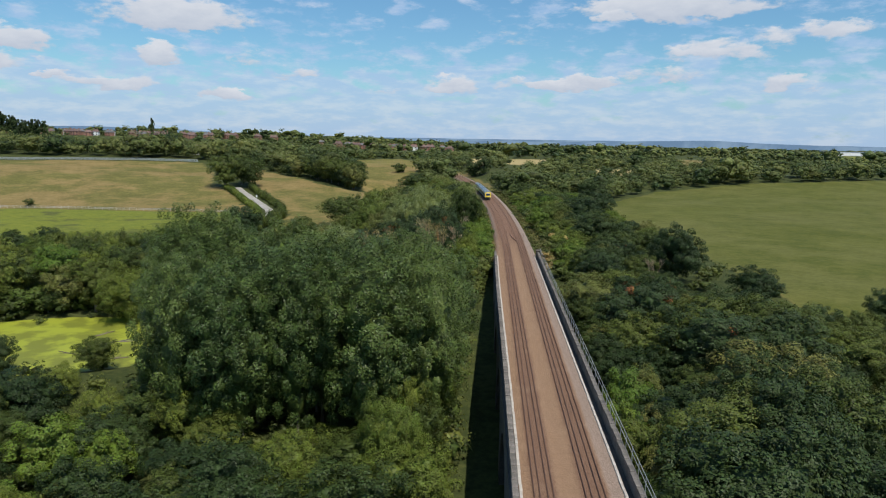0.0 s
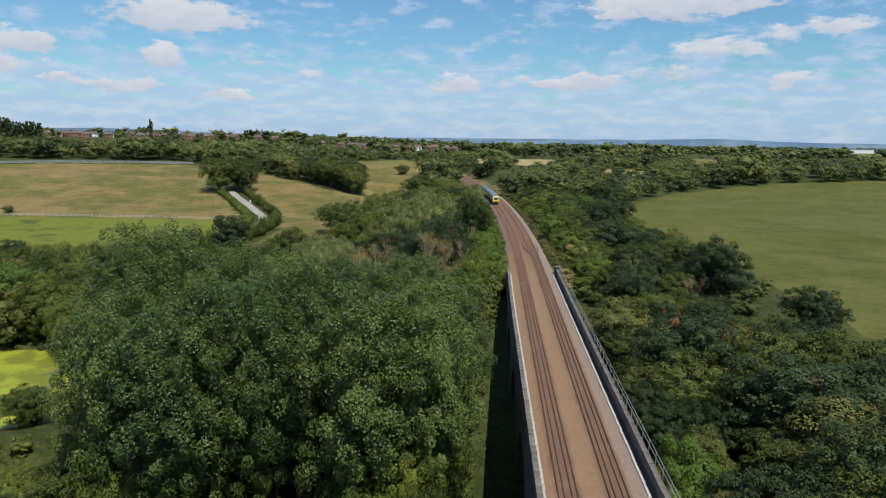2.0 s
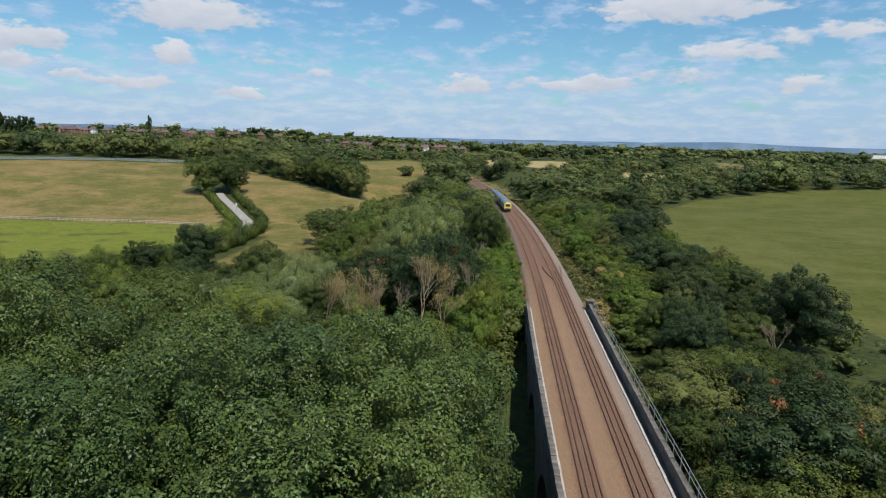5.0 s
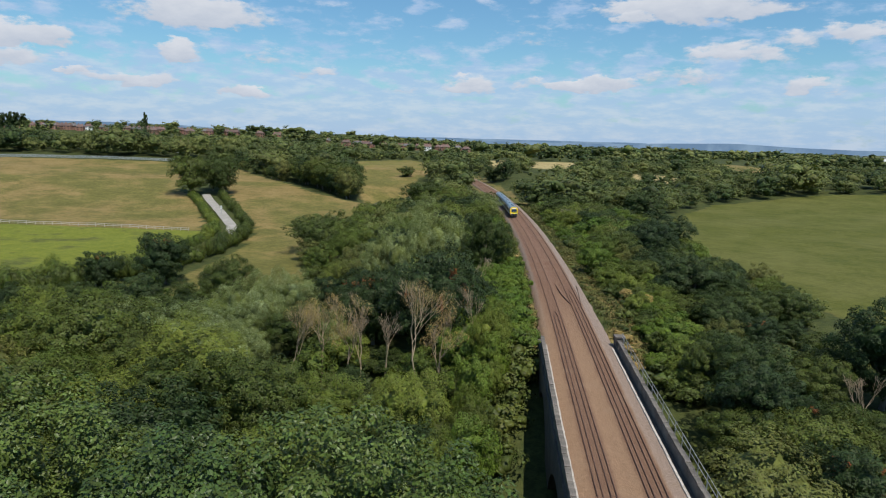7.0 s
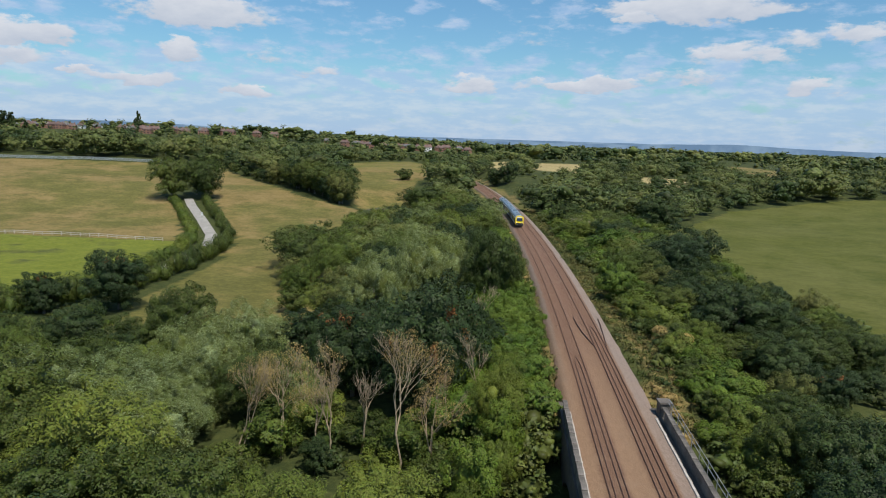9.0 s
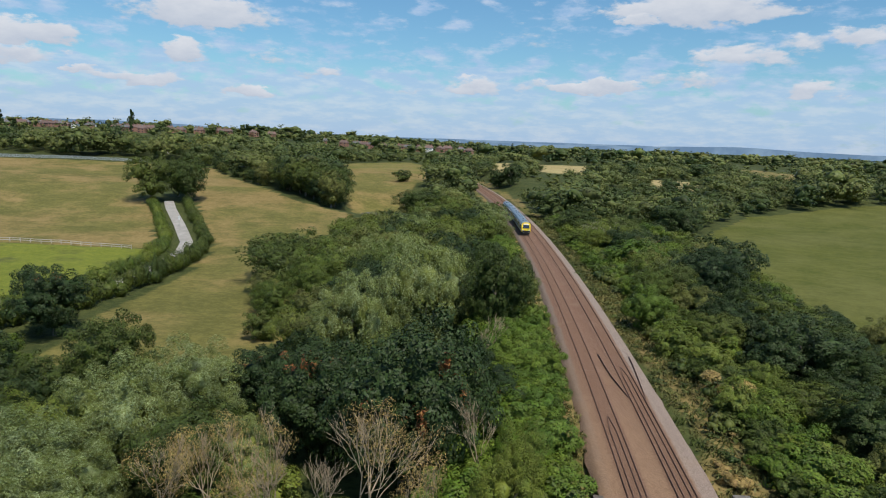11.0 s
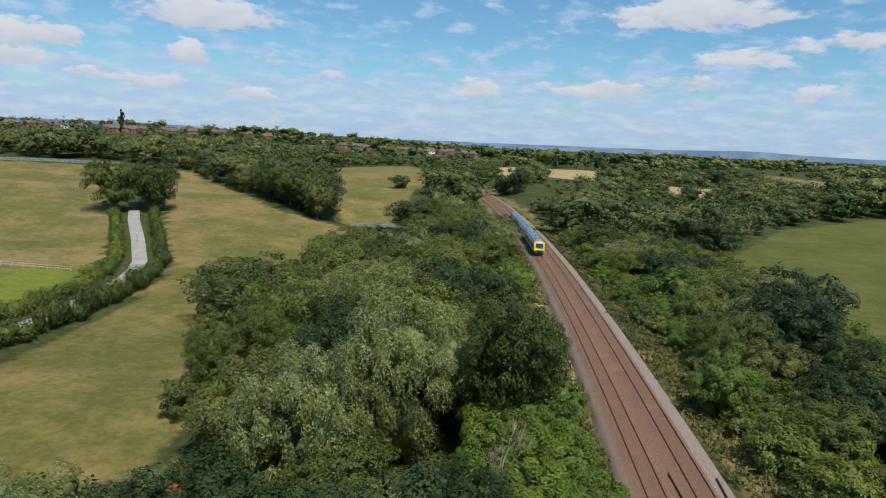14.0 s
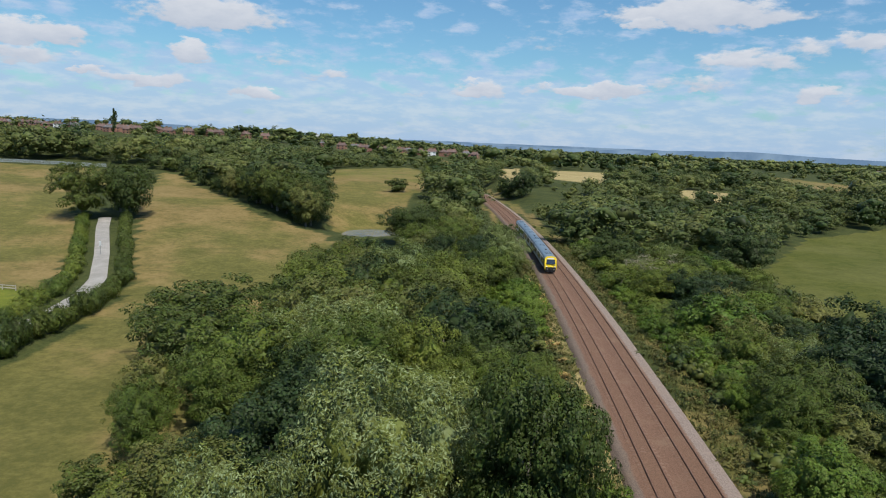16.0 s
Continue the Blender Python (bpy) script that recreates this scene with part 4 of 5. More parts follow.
def clusters(rng, lobes, count, reach, low, high, tall=0.9):
    """Small leafy clusters over the skin of the large lobes: what gives a crown its lumps and dark gaps."""
    big = np.asarray(lobes, float)
    weight = (big[:, 3] * big[:, 5]) / (big[:, 3] * big[:, 5]).sum()
    out, tries = [], 0
    while len(out) < count and tries < count * 14:
        tries += 1
        k = rng.choice(len(big), p=weight)
        d = rng.normal(size=3)
        d /= np.linalg.norm(d)
        if d[2] < -0.45:
            continue
        p = big[k, :3] + big[k, 3:6] * d * rng.uniform(0.80, 1.32)
        if any((((p - big[i, :3]) / (big[i, 3:6] * 0.86)) ** 2).sum() < 1 for i in range(len(big)) if i != k):
            continue
        r = reach * rng.uniform(low, high)
        if out:
            made = np.array(out)
            if (((made[:, :3] - p) ** 2).sum(1) < (0.86 * (made[:, 3] + r)) ** 2).any():
                continue
        out.append((*p, r * rng.uniform(0.85, 1.2), r * rng.uniform(0.85, 1.2), r * tall * rng.uniform(0.8, 1.15)))
    return out


# height, reach, lobes, low edge, lobe size, flatness, clusters and their sizes, sprays, spray size, thinness, droop, leaf, trunk radius
KINDS = {
    "poplar_tree": dict(h=22, reach=5.0, lobes=12, low=0.20, size=0.60, flat=1.45, cl=110, cs=(0.12, 0.22), tall=1.2, n=5600, s=0.44, thin=0.72, droop=-0.1, leaf="poplar", trunk=0.26, name="poplar_tree"),
    "oak_tree": dict(h=12, reach=6.9, lobes=13, low=0.24, size=0.42, flat=0.85, cl=95, cs=(0.10, 0.19), tall=0.85, n=3600, s=0.56, thin=0.7, droop=0.0, leaf="oak", trunk=0.40, name="oak_tree"),
    "ash_tree": dict(h=12, reach=6.2, lobes=12, low=0.20, size=0.43, flat=1.0, cl=80, cs=(0.10, 0.21), tall=1.0, n=3400, s=0.56, thin=0.5, droop=0.2, leaf="ash", trunk=0.28, name="ash_tree"),
    "dark_tree": dict(h=11, reach=6.2, lobes=12, low=0.20, size=0.43, flat=0.9, cl=90, cs=(0.09, 0.18), tall=0.9, n=3600, s=0.52, thin=0.7, droop=0.0, leaf="dark", trunk=0.34, name="dark_tree"),
    "willow_tree": dict(h=12, reach=6.8, lobes=12, low=0.16, size=0.42, flat=1.0, cl=80, cs=(0.10, 0.20), tall=1.05, n=5600, s=0.54, thin=0.34, droop=0.05, leaf="willow", trunk=0.40, name="willow_tree"),
    "olive_tree": dict(h=9, reach=5.0, lobes=9, low=0.20, size=0.48, flat=0.9, cl=50, cs=(0.12, 0.23), tall=0.9, n=2400, s=0.52, thin=0.55, droop=0.2, leaf="olive", trunk=0.24, name="hawthorn_tree"),
    "bright_tree": dict(h=8, reach=4.3, lobes=8, low=0.18, size=0.50, flat=0.95, cl=42, cs=(0.13, 0.25), tall=1.0, n=2300, s=0.52, thin=0.6, droop=0.2, leaf="bright", trunk=0.20, name="young_tree"),
    "shrub": dict(h=4.0, reach=2.9, lobes=6, low=0.12, size=0.50, flat=0.8, cl=26, cs=(0.16, 0.30), tall=0.9, n=900, s=0.46, thin=0.6, droop=0.1, leaf="ash", trunk=0.09, name="shrub"),
    "dark_shrub": dict(h=4.2, reach=2.8, lobes=6, low=0.12, size=0.50, flat=0.85, cl=26, cs=(0.16, 0.30), tall=0.9, n=900, s=0.46, thin=0.65, droop=0.0, leaf="oak", trunk=0.10, name="shrub"),
    "bright_shrub": dict(h=3.2, reach=2.6, lobes=5, low=0.10, size=0.56, flat=0.75, cl=24, cs=(0.18, 0.32), tall=0.8, n=1500, s=0.38, thin=0.65, droop=0.3, leaf="bright", trunk=0.07, name="knotweed_shrub"),
    "grey_shrub": dict(h=4.5, reach=3.2, lobes=6, low=0.08, size=0.50, flat=0.85, cl=24, cs=(0.16, 0.30), tall=1.0, n=1500, s=0.44, thin=0.25, droop=0.0, leaf="grey", trunk=0.08, name="grey_shrub"),
    "straw_shrub": dict(h=1.9, reach=1.9, lobes=5, low=0.05, size=0.5, flat=0.7, cl=8, cs=(0.2, 0.35), tall=0.8, n=500, s=0.55, thin=0.18, droop=-0.5, leaf="straw", trunk=0.04, name="dry_grass_clump"),
    "lombardy_tree": dict(h=26, reach=2.9, lobes=9, low=0.10, size=0.80, flat=1.9, cl=30, cs=(0.2, 0.34), tall=2.0, n=1200, s=1.2, thin=0.6, droop=-0.4, leaf="dark", trunk=0.35, name="lombardy_poplar"),
}
WORDS = {
    "poplar_tree": ("tall poplar with glossy dark green leaves", "tree", "poplars of the grove"),
    "oak_tree": ("broad round-headed oak in full dark green leaf", "tree", "broadleaf trees"),
    "ash_tree": ("mid-green ash with a loose feathery crown", "tree", "ash trees"),
    "dark_tree": ("dense dark green round tree in the woodland", "tree", "dark trees"),
    "willow_tree": ("silvery grey-green willow with wind-swept narrow leaves", "tree", "willows"),
    "olive_tree": ("olive-green hawthorn with a rounded crown", "tree", "hawthorns"),
    "bright_tree": ("young bright green tree with a soft crown", "tree", "young trees"),
    "shrub": ("leafy mid-green shrub at the wood's edge", "shrub", "green shrubs"),
    "dark_shrub": ("dense dark green shrub on rough grass", "shrub", "dark shrubs"),
    "bright_shrub": ("bright green large-leaved shrub on the railway bank", "shrub", "bank shrubs"),
    "grey_shrub": ("pale grey half-bare shrub beside the cutting", "shrub", "grey shrubs"),
    "straw_shrub": ("clump of tall straw-yellow dry grass", "grass clump", "dry grass clumps"),
    "lombardy_tree": ("tall narrow column-shaped poplar on the skyline", "tree", "lombardy poplars"),
}
VARIANTS = {"poplar_tree": 4, "oak_tree": 3, "ash_tree": 3, "dark_tree": 3, "willow_tree": 3}
stock, used = {}, {}


def make_plant(kind, seed, coarse):
    k = KINDS[kind]
    rng = np.random.default_rng(seed)
    lobes = dome_lobes(rng, k["h"], k["reach"], k["lobes"], k["low"], k["size"], k["flat"])
    small = clusters(rng, lobes, int(k["cl"] * (0.7 if coarse else 1)), k["reach"], *(c * (1.15 if coarse else 1) for c in k["cs"]), k["tall"])
    label, category, group = WORDS[kind]
    top = thing(k["name"], label, category, group=group)
    v, f = wood(rng, k["h"], k["trunk"], lobes)
    part("trunk", np_mesh("trunk", v, f, BARK, True), BARK, top)
    count, size = (int(k["n"] * 2.6), k["s"] * 0.66) if coarse else (int(k["n"] * 6.0), k["s"] * 0.47)
    inner = [(x, y, z, a * 0.60, b * 0.60, c * 0.60) for x, y, z, a, b, c in lobes]
    heart = np.array([0.0, 0.0, k["h"] * 0.42])
    v, f = join(sprays(rng, small, int(count * 0.78), size, k["thin"], k["droop"], heart=heart), sprays(rng, inner, int(count * 0.22), size * 1.2, k["thin"], k["droop"], heart=heart),
                cores(rng, lobes, 2, 0.46))
    part("crown", np_mesh("crown", v, f, LEAF[k["leaf"]]), None, top)
    return top


def plant(kind, x, y, height, rng, wide=1.0, sink=0.15):
    """Sets a plant of that kind and height on the ground at (x, y); those far from the line of flight have larger sprays."""
    coarse = y > 232 or x > 82 or x < -75
    key = (kind, coarse)
    if key not in stock:
        stock[key] = [make_plant(kind, 100 * len(stock) + i, coarse) for i in range(VARIANTS.get(kind, 2) - coarse)]
        used[key] = 0
    k = KINDS[kind]
    s = height / k["h"]
    flat = s * wide
    n = used[key]
    used[key] += 1
    v = stock[key][n % len(stock[key])]
    turn = Euler((radians(rng.uniform(-4, 4)), radians(rng.uniform(-4, 4)), rng.uniform(0, math.tau)))
    m = Matrix.LocRotScale((x, y, ground_z(x, y) - sink), turn, (flat * rng.uniform(0.85, 1.15), flat * rng.uniform(0.85, 1.15), s))
    if n < len(stock[key]):
        v.matrix_basis = m
        return v
    return copy_thing(v, m @ Matrix.Diagonal((1 / v.scale.x, 1 / v.scale.y, 1 / v.scale.z, 1)))


def withered(tree, kind, count, seed, leaf="rust"):
    """Withered boughs on the upper skin of one tree's crown."""
    k = KINDS[kind]
    rng = np.random.default_rng(seed)
    for _ in range(count):
        a, z = rng.uniform(2.6, 6.8), k["h"] * rng.uniform(0.62, 0.95)
        d = k["reach"] * 0.95 * math.sqrt(max(0.02, 1 - (z / k["h"]) ** 2))
        c = (d * math.cos(a), d * math.sin(a), z)
        lobes = [(c[0] + rng.normal(scale=0.35), c[1] + rng.normal(scale=0.35), c[2] + rng.normal(scale=0.45), 0.42, 0.42, 0.55) for _ in range(5)]
        v, f = sprays(rng, lobes, 150, 0.34, 0.4, 0.3)
        part("withered_bough", np_mesh("withered_bough", v, f, LEAF[leaf]), None, tree, "rust-red withered leaves" if leaf == "rust" else "yellowing leaves")


def dead_tree(x, y, height, seed, leafy, label):
    """A bare tree: forked branches, with a few withered leaves."""
    rng = np.random.default_rng(seed)
    top = thing("dead_tree", label, "tree", pose(x, y, ground_z(x, y) - 0.2), "dead trees")
    sets, tips = [], []

    def fork(a, way, length, radius, depth):
        b = a + way * length
        mid = (a + b) / 2 + Vector(rng.normal(scale=length * 0.05, size=3))
        sets.append(tube([a, mid, b], [radius, radius * 0.82, radius * 0.62], 5 if depth > 3 else 3))
        tips.append(b)
        if depth == 0:
            return
        for _ in range(3 if depth in (5, 3, 2) else 2):
            w = (way + Vector(rng.normal(scale=0.30, size=3)) + Vector((0, 0, 0.24))).normalized()
            fork(a + (b - a) * rng.uniform(0.55, 1.0), w, length * rng.uniform(0.58, 0.82), max(radius * 0.62, 0.012), depth - 1)

    fork(Vector((0, 0, 0)), Vector((rng.normal(scale=0.05), rng.normal(scale=0.05), 1)).normalized(), height * 0.30, height * 0.0085, 6)
    v, f = join(*sets)
    part("trunk", np_mesh("trunk", v, f, DEAD, True), DEAD, top, "bare pale trunk and branches")
    if leafy:
        pts = np.array([t[:] for t in tips[len(tips) // 6:]])
        lobes = [(p[0], p[1], p[2], 0.55, 0.55, 0.6) for p in pts[rng.permutation(len(pts))[:140]]]
        v, f = sprays(rng, lobes, 2800, 0.15, 0.22, -0.3)
        part("crown", np_mesh("crown", v, f, LEAF["straw"]), None, top, "sparse straw-brown withered leaves")


def scatter(x0, x1, y0, y1, step, rng):
    """Places about step apart over a rectangle, each moved at random."""
    row = 0
    y = y0
    while y < y1:
        x = x0 + (step / 2 if row % 2 else 0)
        while x < x1:
            yield x + rng.uniform(-0.38, 0.38) * step, y + rng.uniform(-0.38, 0.38) * step
            x += step
        y += step * 0.87
        row += 1


# trees that stand out by themselves: kind, x, y, height, width
NAMED = [
    ("oak_tree", -119, 359, 15.5, 0.85), ("oak_tree", -107.5, 364, 16.0, 0.85), ("oak_tree", -114, 372, 14.0, 0.8),
    ("dark_tree", -63, 208, 10.5, 0.95), ("dark_tree", -75, 204, 7.0, 1.1), ("oak_tree", -39, 181, 10.5, 0.85), ("dark_shrub", -187, 295, 3.2, 1.0),
    ("dark_shrub", -30, 461, 5.5, 1.3), ("dark_tree", 57, 244, 11.5, 1.15), ("dark_tree", 53.5, 145, 11.5, 0.9), ("dark_tree", 63.5, 128, 7.5, 1.2),
    ("dark_tree", 80, 112, 8.5, 0.95), ("grey_shrub", 48, 308, 7.0, 1.4), ("dark_tree", 45, 278, 9.5, 1.1), ("dark_tree", 78, 334, 11.0, 1.05),
    ("dark_tree", 50, 231, 11.0, 1.15), ("dark_tree", 45, 188, 10.0, 1.05), ("olive_tree", 62, 270, 7.0, 1.25), ("ash_tree", 40, 243, 7.5, 1.1),
    ("bright_tree", 30.5, 206, 6.5, 1.1), ("ash_tree", 36, 222, 7.0, 1.1), ("olive_tree", 65, 203, 6.2, 1.2), ("oak_tree", 58, 178, 6.5, 1.2),
    ("willow_tree", -3, 203, 16.5, 0.78), ("willow_tree", -12, 235, 13.0, 0.85), ("willow_tree", -43, 155, 9.5, 1.05), ("willow_tree", -30, 166, 10.5, 0.9),
    ("willow_tree", -27, 177, 9.5, 1.05), ("willow_tree", -12.5, 190, 14.5, 0.66), ("willow_tree", -27, 270, 8.0, 1.3),
    ("oak_tree", -38, 256, 11.0, 1.3), ("oak_tree", -34.5, 243, 10.0, 1.15), ("dark_tree", -25, 243, 9.5, 1.0), ("ash_tree", -24.5, 228, 9.5, 1.05),
    ("dark_tree", -16, 214, 9.5, 0.8), ("ash_tree", -1, 222, 11.0, 0.8), ("oak_tree", 6.6, 200, 14.0, 0.60), ("dark_tree", -3, 165, 15.0, 0.80), ("dark_tree", -12, 171, 11.5, 0.8),
    ("ash_tree", -30, 143, 10.5, 1.1), ("oak_tree", -20, 134, 10.0, 1.0), ("ash_tree", -3, 134, 9.0, 1.05), ("ash_tree", -23, 203, 7.5, 1.0),
    ("ash_tree", -20, 295, 11.0, 1.05), ("oak_tree", -14, 348, 10.5, 1.3), ("dark_tree", 6, 313, 8.5, 1.1), ("ash_tree", -2, 334, 10.0, 1.2), ("oak_tree", -6, 300, 9.5, 1.2),
    ("ash_tree", -31, 221, 7.0, 1.0), ("dark_shrub", -30, 211, 4.0, 1.2), ("shrub", -34, 229, 4.0, 1.3), ("olive_tree", -36, 234, 6.0, 1.0),
    ("dark_tree", 24, 505, 11.0, 1.0), ("dark_tree", 31, 495, 12.0, 0.95),
]


def free(x, y, gap=3.0):
    """Whether a plant may stand here: no open field, water, lane or railway."""
    off = x - track_x(y)
    if -9.0 - gap * 0.3 < off < 8.5 + gap * 0.5:
        return False
    if any(inside(p, x, y) for p in CLEAR):
        return False
    if any((x - n[1]) ** 2 + (y - n[2]) ** 2 < (0.80 * KINDS[n[0]]["reach"] / KINDS[n[0]]["h"] * n[3] * n[4]) ** 2 + 5 for n in NAMED):
        return False
    if ((x + 66) / 24) ** 2 + ((y - 113) / 14) ** 2 < 1 or ((x + 30) / 19) ** 2 + ((y - 390) / 19) ** 2 < 1:
        return False
    return True


def pick(rng, table):
    r = rng.random() * sum(w for _, w in table)
    for kind, w in table:
        r -= w
        if r <= 0:
            return kind
    return table[-1][0]


def wood_edge(y):
    """How far to the right the wood beside the line reaches."""
    return 80 - 27 * smooth(106, 124, y) + 8 * smooth(160, 180, y) + 7 * smooth(182, 200, y) + 6 * smooth(290, 330, y)


def build_near_woods():
    rng = random.Random(21)
    # poplar grove beside the viaduct
    for x, y in scatter(-52, 4, 80, 103, 5.8, rng):
        if track_x(y) - 12.5 > x > -0.45 * y + 1:
            plant("poplar_tree", x, y, rng.uniform(20.5, 25.0), rng, 0.90)
    # lower growth in front of the grove
    for x, y in scatter(-64, 3, 34, 82, 7.4, rng):
        if x < track_x(y) - 14:
            if x < -0.33 * y:
                plant(pick(rng, (("bright_tree", 0.7), ("ash_tree", 2), ("dark_tree", 2.5), ("oak_tree", 3))), x, y, rng.uniform(5.5, 8.0), rng, 1.1)
                continue
            room = min(9.0, 26.0 - 0.46 * y - ground_z(x, y))
            if room > 2.0:
                kind = pick(rng, (("bright_tree", 1), ("ash_tree", 1), ("dark_tree", 3), ("oak_tree", 4)) if room > 4 else (("shrub", 2), ("dark_shrub", 2)))
                plant(kind, x, y, room * rng.uniform(0.7, 1.0), rng, 1.2)
    # round the algae pond
    for x, y in scatter(-135, -40, 82, 190, 9.2, rng):
        if free(x, y) and not (y < 116 and x > -52):
            low = y < 108
            kind = pick(rng, (("ash_tree", 4), ("oak_tree", 3), ("dark_tree", 2), ("bright_tree", 1.5), ("olive_tree", 1)))
            plant(kind, x, y, rng.uniform(4.5, 6.5) if low else (rng.uniform(7.5, 11.5) - 3.0 * smooth(-52, -75, x) * smooth(120, 150, y)) * (1 - 0.30 * smooth(158, 172, y)), rng, 1.05)
    # between the grove and the viaduct's end
    for x, y in scatter(-46, 10, 107, 194, 7.8, rng):
        if free(x, y) and not (y > 156 and x > track_x(y) - 19.5) and not (x > track_x(y) - 15) and not (y > 180 and x < -24):
            if 136 < y < 162 and -26 < x < 4:
                kind, h = pick(rng, (("dark_shrub", 3), ("shrub", 2), ("dark_tree", 2))), rng.uniform(2.8, 5.0)
            elif y <= 136:
                kind, h = pick(rng, (("oak_tree", 3), ("ash_tree", 3), ("dark_tree", 2), ("willow_tree", 1))), rng.uniform(5.5, 10.5)
            elif x < -18:
                kind, h = pick(rng, (("willow_tree", 5), ("ash_tree", 2), ("oak_tree", 2))), rng.uniform(7.5, 10.0) - 2.5 * smooth(150, 175, y)
            else:
                kind, h = pick(rng, (("dark_tree", 4), ("ash_tree", 2), ("oak_tree", 2), ("willow_tree", 1))), rng.uniform(7, 10)
            tree = plant(kind, x, y, h, rng, 1.05)
            if kind == "dark_tree" and y > 160:
                withered(tree, kind, rng.choice((1, 2, 3)), int(abs(x) * 7 + y))
    # wood along the embankment
    for x, y in scatter(-27, 12, 196, 352, 9.2, rng):
        if free(x, y) and not (252 < y < 284 and x > 1) and not (y > 296 and x < -13 - 16 * smooth(330, 296, y)) and not (y < 224 and x < -20):
            off = track_x(y) - x
            big = smooth(8, 24, off)
            kind = pick(rng, (("ash_tree", 4), ("willow_tree", 1.6), ("oak_tree", 3), ("dark_tree", 2.8), ("olive_tree", 1.5)))
            plant(kind, x, y, rng.uniform(5.0, 7.5) + (5.5 - 3.0 * smooth(270, 320, y)) * big, rng, rng.uniform(0.85, 1.15))
    # right of the line
    for x, y in scatter(22, 100, 36, 345, 7.7, rng):
        if free(x, y, 6.0) and x < wood_edge(y):
            off = x - track_x(y)
            kind = pick(rng, (("ash_tree", 2.6), ("oak_tree", 4.5), ("dark_tree", 6.0), ("bright_tree", 0.9), ("olive_tree", 1.6), ("willow_tree", 0.3)))
            h = rng.uniform(5.2, 9.6) * (1 - 0.38 * smooth(24, 2, wood_edge(y) - x))
            if y < 112 and 13 < off < 40:
                h *= 1.3
            if y < 170 and kind in ("ash_tree", "bright_tree", "willow_tree", "olive_tree"):
                kind = rng.choice(("oak_tree", "oak_tree", "dark_tree", "dark_tree", "olive_tree"))
            if y > 150 and off < 17:
                kind, h = pick(rng, (("shrub", 4), ("bright_tree", 2), ("dark_shrub", 3))), rng.uniform(2.5, 4.5)
            tree = plant(kind, x, y, h, rng, rng.uniform(0.95, 1.3))
            if kind == "dark_tree" and rng.random() < 0.15:
                withered(tree, kind, rng.choice((1, 2)), int(abs(x) * 7 + y))


build_near_woods()


